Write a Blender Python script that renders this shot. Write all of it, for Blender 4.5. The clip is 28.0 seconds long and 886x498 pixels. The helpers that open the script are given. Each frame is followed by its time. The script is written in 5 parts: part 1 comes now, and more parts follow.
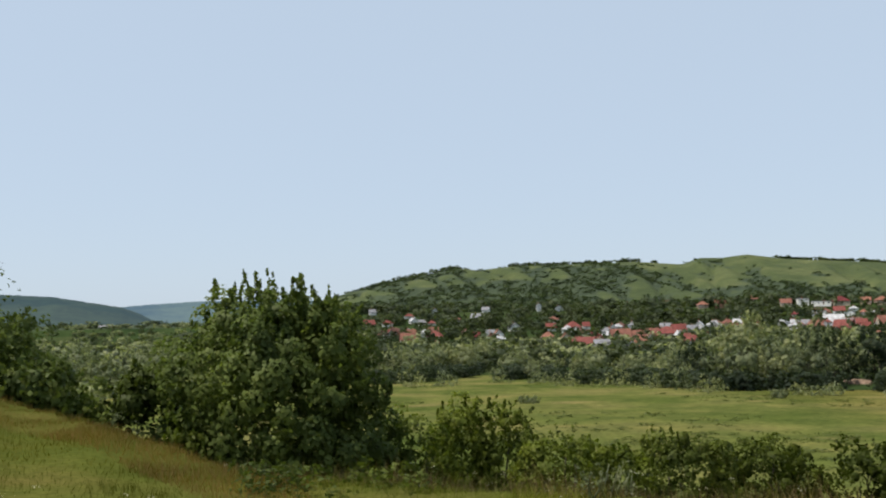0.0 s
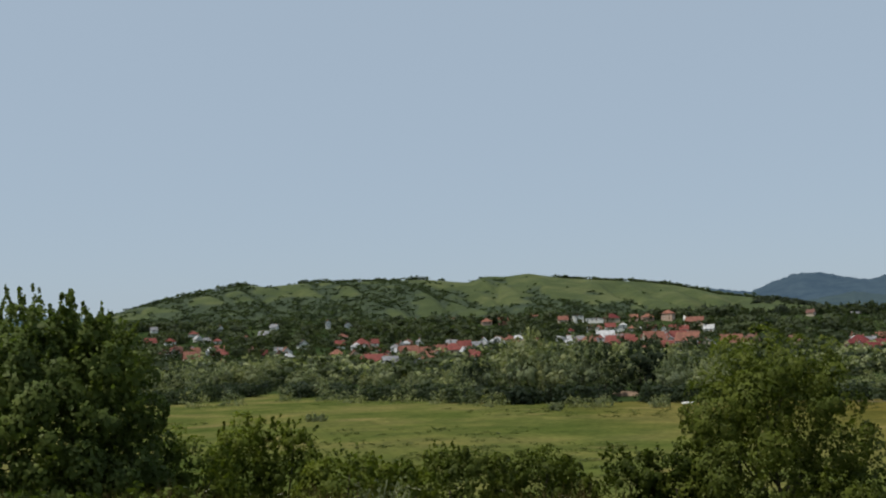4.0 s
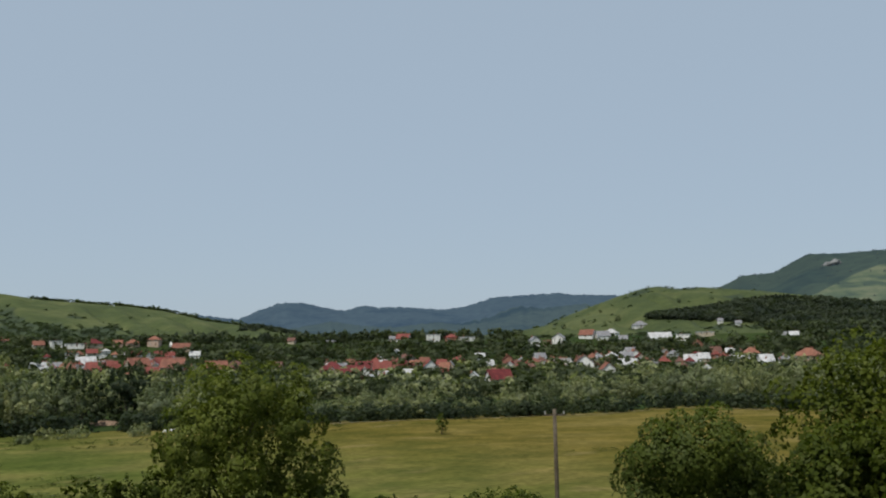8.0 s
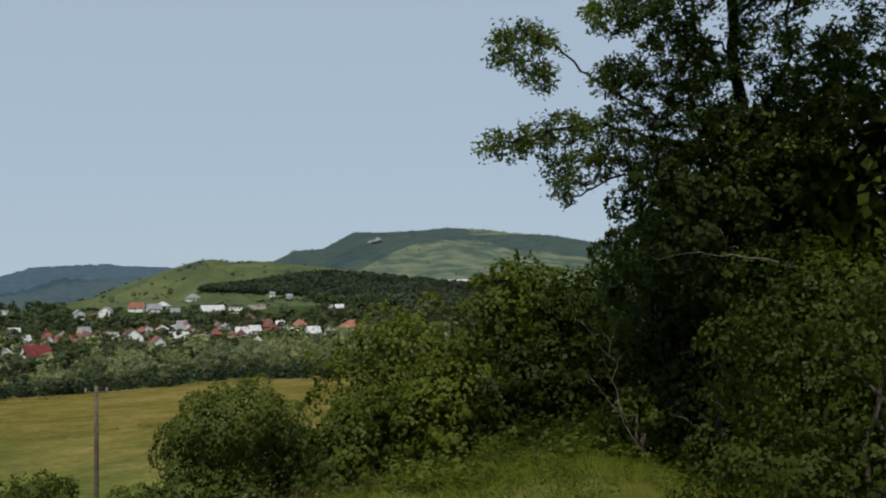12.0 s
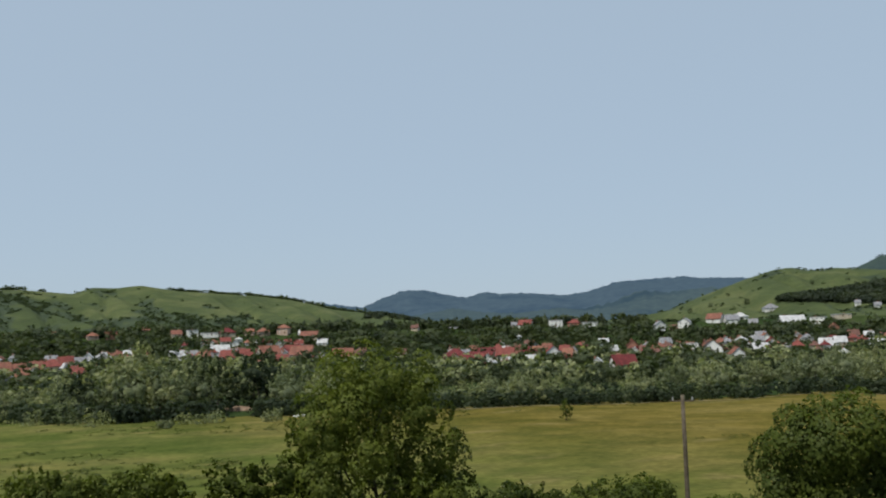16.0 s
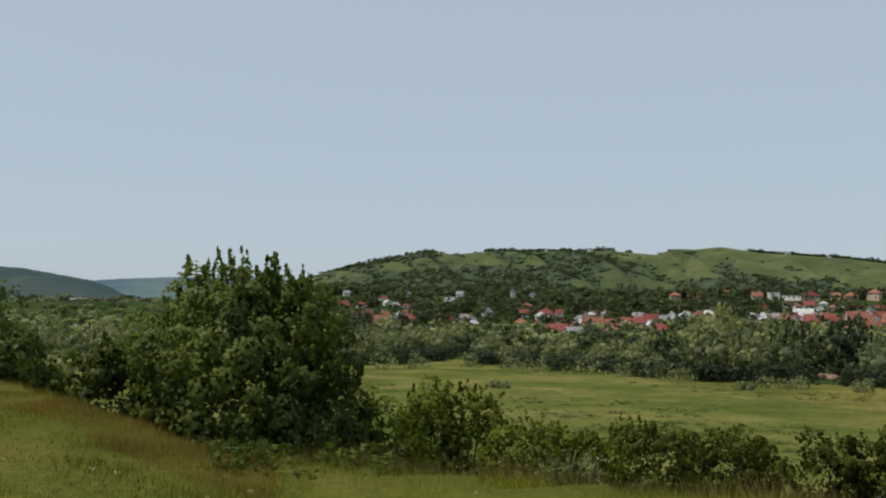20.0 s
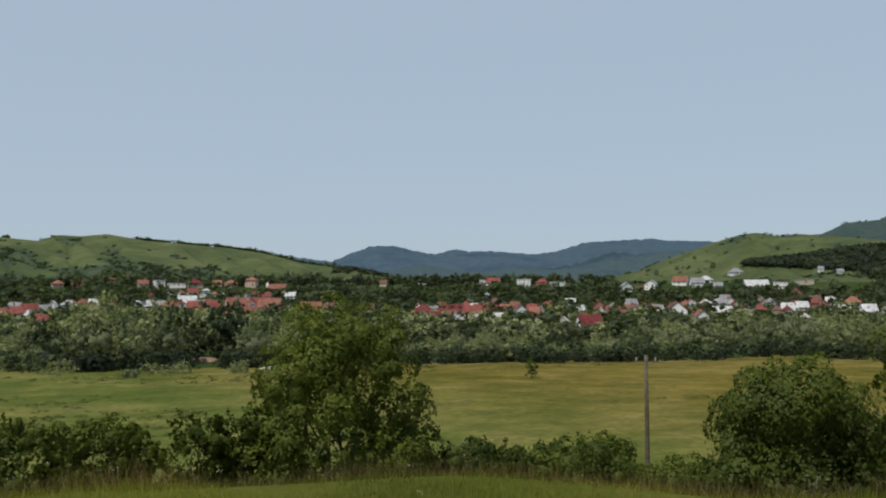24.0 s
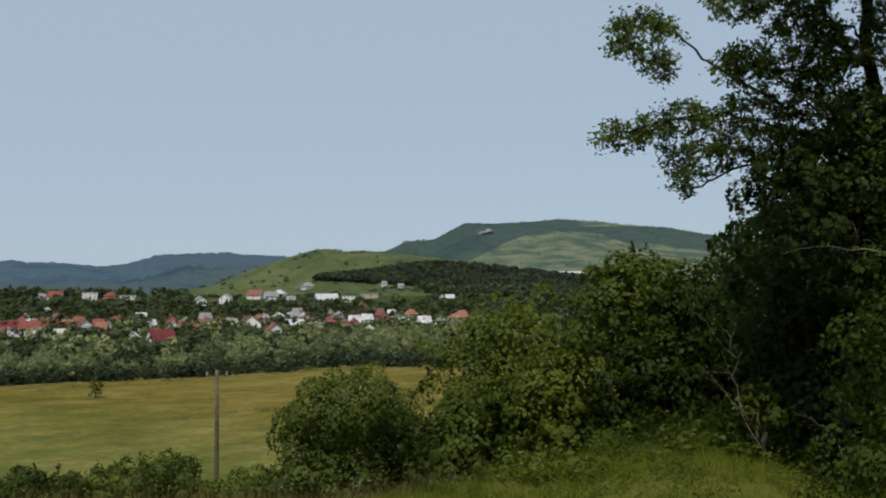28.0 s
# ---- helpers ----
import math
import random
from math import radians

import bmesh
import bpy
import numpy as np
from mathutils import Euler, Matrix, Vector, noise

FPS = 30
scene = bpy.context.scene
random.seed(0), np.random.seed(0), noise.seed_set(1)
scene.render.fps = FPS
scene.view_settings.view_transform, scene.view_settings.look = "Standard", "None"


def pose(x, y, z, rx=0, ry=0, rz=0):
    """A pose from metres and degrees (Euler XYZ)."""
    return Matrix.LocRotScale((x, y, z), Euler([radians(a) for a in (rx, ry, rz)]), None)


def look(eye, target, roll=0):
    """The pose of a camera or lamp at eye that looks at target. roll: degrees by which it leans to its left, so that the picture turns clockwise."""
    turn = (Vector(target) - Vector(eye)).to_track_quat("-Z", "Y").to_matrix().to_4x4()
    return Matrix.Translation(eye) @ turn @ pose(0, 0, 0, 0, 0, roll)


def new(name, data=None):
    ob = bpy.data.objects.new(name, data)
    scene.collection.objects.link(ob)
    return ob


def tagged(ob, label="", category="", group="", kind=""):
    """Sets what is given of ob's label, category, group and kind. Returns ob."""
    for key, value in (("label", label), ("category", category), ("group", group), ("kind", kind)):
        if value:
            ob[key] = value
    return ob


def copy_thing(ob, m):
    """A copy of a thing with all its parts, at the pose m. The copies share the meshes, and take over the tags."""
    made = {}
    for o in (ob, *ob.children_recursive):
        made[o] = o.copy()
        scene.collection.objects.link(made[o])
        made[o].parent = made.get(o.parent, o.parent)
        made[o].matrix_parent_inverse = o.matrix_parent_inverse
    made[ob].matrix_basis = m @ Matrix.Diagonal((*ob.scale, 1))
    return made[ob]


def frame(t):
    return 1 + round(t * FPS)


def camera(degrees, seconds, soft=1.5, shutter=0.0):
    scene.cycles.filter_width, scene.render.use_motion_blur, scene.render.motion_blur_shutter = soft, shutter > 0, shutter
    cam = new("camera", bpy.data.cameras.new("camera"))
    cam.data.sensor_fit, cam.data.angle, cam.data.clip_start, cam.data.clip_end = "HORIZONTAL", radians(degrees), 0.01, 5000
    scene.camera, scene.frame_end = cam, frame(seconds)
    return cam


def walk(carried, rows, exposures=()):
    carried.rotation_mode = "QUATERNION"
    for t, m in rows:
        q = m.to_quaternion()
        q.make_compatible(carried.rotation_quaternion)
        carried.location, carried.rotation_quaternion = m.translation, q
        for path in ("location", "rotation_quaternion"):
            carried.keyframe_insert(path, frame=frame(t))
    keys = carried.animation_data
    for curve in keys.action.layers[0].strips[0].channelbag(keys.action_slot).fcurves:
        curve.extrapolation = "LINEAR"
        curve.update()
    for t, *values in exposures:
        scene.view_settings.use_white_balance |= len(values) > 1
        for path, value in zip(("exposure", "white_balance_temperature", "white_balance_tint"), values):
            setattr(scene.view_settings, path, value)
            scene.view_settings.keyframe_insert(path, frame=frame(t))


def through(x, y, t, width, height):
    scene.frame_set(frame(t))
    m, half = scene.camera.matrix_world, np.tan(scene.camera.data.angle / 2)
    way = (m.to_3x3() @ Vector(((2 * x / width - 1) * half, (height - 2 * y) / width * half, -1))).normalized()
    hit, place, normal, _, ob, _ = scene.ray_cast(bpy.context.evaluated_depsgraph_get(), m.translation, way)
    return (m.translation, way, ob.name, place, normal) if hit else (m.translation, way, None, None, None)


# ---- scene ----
# The camera is held at eye height by someone who turns on the spot on a hillside.
EYE, ARM = 1.6, 0.4
cam = camera(50.5, 28.0, soft=2.1)
# seconds, yaw, pitch, roll
ROWS = [
    (0.0, 0.12, 4.40, 1.23), (0.5, 0.50, 5.59, 1.97), (1.0, -0.23, 5.54, 2.32), (1.5, -0.09, 5.68, 1.45),
    (2.0, -2.13, 5.63, 1.62), (2.5, -5.37, 5.42, 1.65), (3.5, -10.35, 5.25, 1.50), (4.5, -15.26, 5.11, 1.40),
    (5.0, -18.23, 5.28, 1.18), (5.5, -21.46, 5.58, 1.30), (6.0, -27.05, 5.61, 1.67), (6.5, -32.59, 5.07, 1.84),
    (7.0, -37.31, 5.58, 2.62), (7.5, -40.46, 5.54, 1.56), (8.0, -43.08, 6.04, 1.14), (8.5, -42.89, 5.67, 2.45),
    (9.0, -43.85, 6.05, 0.73), (9.5, -46.07, 4.81, -0.46), (10.0, -55.24, 4.32, 0.43), (10.5, -59.30, 4.37, 0.79),
    (11.0, -62.75, 4.29, 0.85), (11.5, -66.32, 3.65, 0.87), (12.5, -71.40, 4.10, 1.90), (13.5, -66.43, 4.67, 2.82),
    (14.0, -59.17, 4.81, 1.73), (14.5, -54.69, 4.65, 0.47), (15.0, -49.46, 4.71, 1.30), (15.5, -43.59, 5.46, 0.95),
    (16.0, -35.67, 5.38, 1.63), (16.5, -29.80, 4.31, 1.41), (17.0, -23.40, 4.71, 1.56), (17.5, -16.88, 5.49, 1.93),
    (18.0, -10.30, 5.13, 1.51), (18.5, -3.84, 4.56, 1.38), (19.0, 0.41, 4.23, 0.98), (19.5, 1.63, 3.71, -0.14),
    (20.0, -1.46, 3.38, -0.48), (20.5, -7.30, 3.53, -0.45), (21.0, -13.49, 3.92, -0.32), (21.5, -18.26, 4.01, 0.13),
    (22.0, -22.44, 3.31, -0.23), (22.5, -27.71, 3.05, -0.42), (23.5, -35.20, 2.80, 0.05), (24.5, -39.70, 2.70, 0.42),
    (25.0, -41.48, 2.75, 0.42), (25.5, -42.84, 2.56, 0.19), (26.0, -47.90, 2.38, 0.43), (26.5, -52.33, 3.19, 0.28),
    (27.0, -56.38, 3.59, 0.55), (27.5, -60.66, 3.89, 0.80), (28.0, -63.07, 3.36, 0.53),
]
# seconds, stops, white balance
LIGHT = [(0.0, 0.48, 6600, 12.5), (0.5, 0.05, 6550, 11), (5.0, 0.0, 6500, 10), (11.5, 0.0, 6500, 10), (13.5, 0.48, 6600, 12), (15.5, 0.48, 6500, 11), (16.0, 0.12, 6400, 9.5), (17.0, 0.13, 6450, 9.5), (19.0, 0.13, 6550, 10),
         (20.0, 0.16, 6780, 10.5), (21.0, 0.16, 6950, 12), (22.0, 0.12, 6500, 10), (25.0, 0.08, 6500, 10), (28.0, 0.08, 6500, 10)]
walk(cam, [(t, pose(-ARM * math.sin(radians(yaw)), ARM * math.cos(radians(yaw)), EYE, 90 + pitch, roll, yaw)) for t, yaw, pitch, roll in ROWS], LIGHT)

# ---- daylight: a hazy summer sky and a high sun ----
SUN_AZ, SUN_EL = -102.0, 63.0
world = bpy.data.worlds.new("hazy_sky")
scene.world = world
world.use_nodes = True
wn = world.node_tree.nodes
sky = wn.new("ShaderNodeTexSky")
sky.sky_type, sky.sun_disc = "NISHITA", False
sky.sun_elevation, sky.sun_rotation = radians(SUN_EL), radians(SUN_AZ)
sky.altitude, sky.air_density, sky.dust_density, sky.ozone_density = 300, 1.0, 1.2, 2.0
wn["Background"].inputs["Strength"].default_value = 0.10
haze = wn.new("ShaderNodeMix")  # summer haze veils the blue
haze.data_type = "RGBA"
haze.inputs[0].default_value = 0.82
haze.inputs[7].default_value = (4.0, 4.93, 5.88, 1)
world.node_tree.links.new(sky.outputs[0], haze.inputs[6])
world.node_tree.links.new(haze.outputs[2], wn["Background"].inputs["Color"])
sun = new("sun", bpy.data.lights.new("sun", "SUN"))
sun.data.energy, sun.data.angle, sun.data.color = 3.6, radians(0.6), (1.0, 0.95, 0.86)
sa, se = radians(SUN_AZ), radians(SUN_EL)
sun.matrix_world = look((math.sin(sa) * 40, math.cos(sa) * 40, 60), (math.sin(sa) * 40 - math.sin(sa) * math.cos(se), math.cos(sa) * 40 - math.cos(sa) * math.cos(se), 60 - math.sin(se)))

# ---- materials ----


def shader(name, rough=0.8, spec=0.3):
    m = bpy.data.materials.new(name)
    m.use_nodes = True
    b = m.node_tree.nodes["Principled BSDF"]
    b.inputs["Roughness"].default_value = rough
    b.inputs["Specular IOR Level"].default_value = spec
    return m, m.node_tree.nodes, m.node_tree.links, b


def ramp(n, stops):
    r = n.new("ShaderNodeValToRGB")
    e = r.color_ramp.elements
    while len(e) < len(stops):
        e.new(0.5)
    for k, (p, c) in zip(e, stops):
        k.position, k.color = p, (*c, 1)
    return r


def noise_tex(n, l, scale, detail=4.0, stretch=None):
    t = n.new("ShaderNodeTexNoise")
    t.inputs["Scale"].default_value, t.inputs["Detail"].default_value = scale, detail
    c = n.new("ShaderNodeTexCoord")
    if stretch:
        mp = n.new("ShaderNodeMapping")
        mp.inputs["Scale"].default_value = stretch
        l.new(c.outputs["Object"], mp.inputs[0])
        l.new(mp.outputs[0], t.inputs["Vector"])
    else:
        l.new(c.outputs["Object"], t.inputs["Vector"])
    return t.outputs["Fac"]


def mixed(n, l, fac, a, b, mode="MIX"):
    m = n.new("ShaderNodeMix")
    m.data_type, m.blend_type = "RGBA", mode
    for sock, v in ((m.inputs[0], fac), (m.inputs[6], a), (m.inputs[7], b)):
        if hasattr(v, "links"):
            l.new(v, sock)
        else:
            sock.default_value = v if isinstance(v, float) else (*v, 1)
    return m.outputs[2]


def bumped(n, l, b, height, strength, distance):
    k = n.new("ShaderNodeBump")
    k.inputs["Strength"].default_value, k.inputs["Distance"].default_value = strength, distance
    l.new(height, k.inputs["Height"])
    l.new(k.outputs[0], b.inputs["Normal"])


def leaf_material(name, dark, mid, light, through=0.28, rough=0.5, clump=0.6):
    """Leaves that differ one by one and clump by clump, and let some light through."""
    m, n, l, b = shader(name, rough, 0.08 if rough < 0.65 else 0.0)
    through = 0.34 + 0.2 * through
    dark, mid, light = (tuple(v * 0.95 for v in q) for q in (dark, mid, light))
    dark = tuple(0.75 * p + 0.25 * q for p, q in zip(mid, dark))
    light = tuple(0.6 * p + 0.4 * q for p, q in zip(mid, light))
    g = n.new("ShaderNodeNewGeometry")
    c1 = ramp(n, [(0.0, dark), (0.55, mid), (1.0, light)])
    l.new(g.outputs["Random Per Island"], c1.inputs[0])
    o = n.new("ShaderNodeObjectInfo")
    c2 = ramp(n, [(0.0, (0.7, 0.74, 0.72)), (0.5, (1, 1, 1)), (1.0, (1.24, 1.18, 1.04))])
    l.new(o.outputs["Random"], c2.inputs[0])
    c3 = ramp(n, [(0.32, (0.68, 0.72, 0.74)), (0.68, (1.32, 1.26, 1.02))])
    l.new(noise_tex(n, l, clump, 3), c3.inputs[0])
    col = mixed(n, l, 1.0, mixed(n, l, 1.0, c1.outputs[0], c2.outputs[0], "MULTIPLY"), c3.outputs[0], "MULTIPLY")
    l.new(col, b.inputs["Base Color"])
    t = n.new("ShaderNodeBsdfTranslucent")
    l.new(mixed(n, l, 1.0, col, (1.0, 1.1, 0.55), "MULTIPLY"), t.inputs[0])
    s = n.new("ShaderNodeMixShader")
    s.inputs[0].default_value = through
    l.new(b.outputs[0], s.inputs[1])
    l.new(t.outputs[0], s.inputs[2])
    l.new(s.outputs[0], n["Material Output"].inputs["Surface"])
    return m


def mottled(name, a, b_, c, scale, fine, rough=0.85, bump=0.0, dist=0.05, stretch=None, spec=0.2):
    """A surface that varies at two scales between three colours."""
    m, n, l, b = shader(name, rough, spec)
    big = ramp(n, [(0.34, a), (0.5, b_), (0.68, c)])
    l.new(noise_tex(n, l, scale, 5, stretch), big.inputs[0])
    f = noise_tex(n, l, fine, 4)
    small = ramp(n, [(0.3, (0.78, 0.78, 0.78)), (0.7, (1.2, 1.2, 1.2))])
    l.new(f, small.inputs[0])
    l.new(mixed(n, l, 1.0, big.outputs[0], small.outputs[0], "MULTIPLY"), b.inputs["Base Color"])
    if bump:
        bumped(n, l, b, f, bump, dist)
    return m


M_NEAR = mottled("hillside_turf", (0.05, 0.063, 0.012), (0.07, 0.08, 0.016), (0.1, 0.09, 0.024), 0.35, 9.0, 1.0, bump=0.4, spec=0.0)


def meadow_material():
    """Mown grass: green swales, dry yellow stripes and fine tussocks."""
    m, n, l, b = shader("meadow_grass", 1.0, 0.0)
    c = n.new("ShaderNodeTexCoord")
    sep = n.new("ShaderNodeSeparateXYZ")
    l.new(c.outputs["Object"], sep.inputs[0])
    east = n.new("ShaderNodeMapRange")
    for k, v in ((1, 60.0), (2, 130.0), (3, 0.0), (4, 1.0)):
        east.inputs[k].default_value = v
    l.new(sep.outputs["X"], east.inputs[0])
    wet = ramp(n, [(0.36, (0.062, 0.08, 0.021)), (0.5, (0.09, 0.102, 0.03)), (0.66, (0.132, 0.123, 0.044))])
    l.new(noise_tex(n, l, 0.045, 7, (1, 1, 1)), wet.inputs[0])
    dry = ramp(n, [(0.36, (0.092, 0.082, 0.02)), (0.52, (0.116, 0.095, 0.026)), (0.68, (0.144, 0.116, 0.038))])
    l.new(noise_tex(n, l, 0.04, 6, (1, 1, 1)), dry.inputs[0])
    pale = ramp(n, [(0.6, (0, 0, 0)), (0.7, (0.55, 0.55, 0.55))])
    l.new(noise_tex(n, l, 0.075, 4, (0.7, 1.2, 1)), pale.inputs[0])
    base = mixed(n, l, east.outputs[0], wet.outputs[0], dry.outputs[0])
    base = mixed(n, l, pale.outputs[0], base, (0.192, 0.152, 0.064))
    mid = ramp(n, [(0.36, (0.8, 0.84, 0.82)), (0.64, (1.16, 1.12, 1.06))])
    l.new(noise_tex(n, l, 0.16, 5), mid.inputs[0])
    base = mixed(n, l, 1.0, base, mid.outputs[0], "MULTIPLY")
    f = noise_tex(n, l, 0.9, 6)
    tuft = ramp(n, [(0.3, (0.72, 0.74, 0.72)), (0.7, (1.2, 1.2, 1.15))])
    l.new(f, tuft.inputs[0])
    l.new(mixed(n, l, 1.0, base, tuft.outputs[0], "MULTIPLY"), b.inputs["Base Color"])
    bumped(n, l, b, f, 0.25, 0.2)
    return m


M_MEADOW = meadow_material()
M_VALLEY = mottled("valley_ground", (0.022, 0.037, 0.014), (0.032, 0.05, 0.017), (0.05, 0.06, 0.024), 0.02, 0.3, 1.0, bump=0.5, dist=0.6, spec=0.0)


def hill_material():
    """Pasture that gives way to scrub where the cover of the ground says so, with ragged edges."""
    m, n, l, b = shader("hill_pasture", 0.95, 0.05)
    # both ramps lean to blue for the haze before the hill
    grass_ = ramp(n, [(0.36, (0.048, 0.064, 0.027)), (0.5, (0.063, 0.08, 0.032)), (0.66, (0.09, 0.102, 0.043))])
    l.new(noise_tex(n, l, 0.018, 6), grass_.inputs[0])
    scrub = ramp(n, [(0.36, (0.036, 0.05, 0.031)), (0.64, (0.05, 0.066, 0.037))])
    l.new(noise_tex(n, l, 0.05, 6), scrub.inputs[0])
    a = n.new("ShaderNodeAttribute")
    a.attribute_name = "cover"
    rag = n.new("ShaderNodeMath")
    rag.operation = "MULTIPLY_ADD"
    l.new(noise_tex(n, l, 0.06, 6), rag.inputs[0])
    rag.inputs[1].default_value = 0.9
    l.new(a.outputs["Fac"], rag.inputs[2])
    edge = ramp(n, [(0.72, (0, 0, 0)), (1.0, (1, 1, 1))])
    l.new(rag.outputs[0], edge.inputs[0])
    col = mixed(n, l, edge.outputs[0], grass_.outputs[0], scrub.outputs[0])
    f = noise_tex(n, l, 0.12, 6)
    fine = ramp(n, [(0.3, (0.8, 0.82, 0.82)), (0.7, (1.16, 1.15, 1.1))])
    l.new(f, fine.inputs[0])
    l.new(mixed(n, l, 1.0, col, fine.outputs[0], "MULTIPLY"), b.inputs["Base Color"])
    bumped(n, l, b, f, 0.6, 2.0)
    return m


M_HILL = hill_material()
# near-black copy of the bark below, with the shade under leaves painted in
M_SHADE_BARK = mottled("shaded_bark", (0.008, 0.0065, 0.0055), (0.014, 0.0115, 0.009), (0.025, 0.021, 0.017), 3.0, 22.0, bump=0.8, dist=0.02)
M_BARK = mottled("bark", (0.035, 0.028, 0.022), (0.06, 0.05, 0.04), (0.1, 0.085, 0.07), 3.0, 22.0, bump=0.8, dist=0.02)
L_DARK = leaf_material("leaves_dark", (0.062, 0.088, 0.027), (0.096, 0.132, 0.042), (0.185, 0.215, 0.085), 0.45)
# the shade under the overhanging tree is put into this leaf colour
L_DEEP_SHADE = leaf_material("leaves_deep_shade", (0.014, 0.023, 0.006), (0.023, 0.036, 0.009), (0.042, 0.058, 0.015), 0.2)
L_PEAR = leaf_material("leaves_olive", (0.054, 0.075, 0.017), (0.083, 0.109, 0.025), (0.155, 0.182, 0.055), 0.3)
L_FRESH = leaf_material("leaves_fresh", (0.095, 0.124, 0.02), (0.138, 0.17, 0.029), (0.22, 0.245, 0.055), 0.45)
L_MOSS = leaf_material("leaves_moss", (0.04, 0.056, 0.009), (0.066, 0.088, 0.013), (0.125, 0.145, 0.03), 0.35)
L_WILLOW = leaf_material("leaves_silver", (0.15, 0.173, 0.102), (0.225, 0.252, 0.152), (0.4, 0.425, 0.285), clump=0.32)
# thicket leaves with the half shade round the hollow painted in
L_PART_SHADE = leaf_material("leaves_part_shade", (0.022, 0.034, 0.007), (0.036, 0.053, 0.01), (0.08, 0.1, 0.022), 0.24, clump=0.8)
L_HANG = leaf_material("leaves_half_shaded", (0.06, 0.088, 0.024), (0.092, 0.128, 0.034), (0.175, 0.21, 0.075), 0.3, clump=1.2)
L_THICK = leaf_material("leaves_thicket", (0.042, 0.06, 0.01), (0.066, 0.089, 0.015), (0.13, 0.152, 0.03), 0.28, clump=0.8)
# woods, plantation and scrub: bluish haze is mixed into the leaf colours
L_WOOD = leaf_material("leaves_wood", (0.043, 0.059, 0.037), (0.054, 0.072, 0.045), (0.072, 0.09, 0.058), clump=0.05)
L_PINE = leaf_material("leaves_plantation", (0.039, 0.052, 0.039), (0.043, 0.057, 0.042), (0.048, 0.062, 0.045), clump=0.03)
L_SCRUB = leaf_material("leaves_scrub", (0.094, 0.124, 0.067), (0.104, 0.135, 0.073), (0.116, 0.147, 0.08), clump=0.03)

# ---- the lie of the land, by bearing (degrees from north), distance and height ----


def at(az, el, r):
    """The place seen from the eye at that bearing, elevation and distance along the ground."""
    a = radians(az)
    return Vector((r * math.sin(a), r * math.cos(a), EYE + r * math.tan(radians(el))))


# the near brow of the hillside: bearing, distance, elevation of its edge
BROW = np.array([(-60, 26, 1.5), (-40, 25, -0.3), (-27, 24, -2.8), (-24, 22.5, -4.0), (-20, 18.5, -5.1), (-17, 15.8, -6.4), (-13, 13.6, -7.8), (-10.5, 12.8, -8.5), (-6, 12, -9.0), (1, 11, -9.6), (6, 10.5, -10.0), (16, 9.5, -10.3), (38, 9.5, -10.3),
                 (55, 9.5, -10.8), (62, 10, -10.6), (66, 11.5, -9.8), (70, 13, -9.0), (73, 14.3, -7.8), (76, 15.2, -6.8), (78.5, 15.2, -6.3), (81, 14, -7.0), (85, 12, -9.0), (90, 11, -10.0), (110, 12, -7.0)])
# where the meadow ends: bearing, elevation
VERGE = np.array([(-60, -3.6), (-10, -3.75), (-4, -3.75), (2, -3.45), (6, -3.75), (12, -4.1), (17, -4.35), (26, -4.4), (37, -4.3), (46, -4.2), (53, -4.0), (57, -3.7), (63, -3.85), (75, -3.8), (110, -3.6)])
# the crest of the green hills across the valley
RIDGE_A = np.array([(-60, 0.1), (-14, 0.1), (-9, 0.9), (-5.7, 1.85), (-4.2, 2.25), (-1.5, 2.8), (0.9, 3.2), (2, 3.05), (4.4, 3.25), (9.2, 3.28), (11.6, 3.3), (14.2, 3.05), (15.3, 3.4), (16.5, 3.35), (17.9, 3.5), (20, 3.15),
                    (24.8, 2.75), (26.5, 2.5), (27.8, 2.2), (29.1, 1.85), (31.8, 1.5), (33.8, 1.1), (34.6, 0.75), (40, 0.6)])
RIDGE_B = np.array([(46.0, 0.6), (47.7, 0.85), (49.3, 1.25), (50.9, 1.9), (52.3, 2.4), (53.6, 2.85), (55.2, 3.33), (56.1, 3.42), (57.2, 3.2), (58.5, 3.28), (59.8, 3.15), (62.2, 2.9), (64.6, 2.55), (67, 2.15), (70.5, 1.65), (78, 1.2), (110, 0.8)])
RIDGE = np.vstack((RIDGE_A, RIDGE_B))


def smooth(x):
    x = np.clip(x, 0, 1)
    return x * x * (3 - 2 * x)


def verge_r(az):
    return 13.6 / (np.tan(np.radians(-np.interp(az, VERGE[:, 0], VERGE[:, 1]))) - 0.0208)


def crest_r(az):
    return np.interp(az, [-60, 30, 36, 46, 50, 110], [1200, 1200, 1050, 1050, 1150, 1150])


def rough_noise(x, y, s, seed=0.0):
    return np.array([noise.noise((a * s, b * s, seed)) for a, b in zip(np.ravel(x), np.ravel(y))]).reshape(np.shape(x))


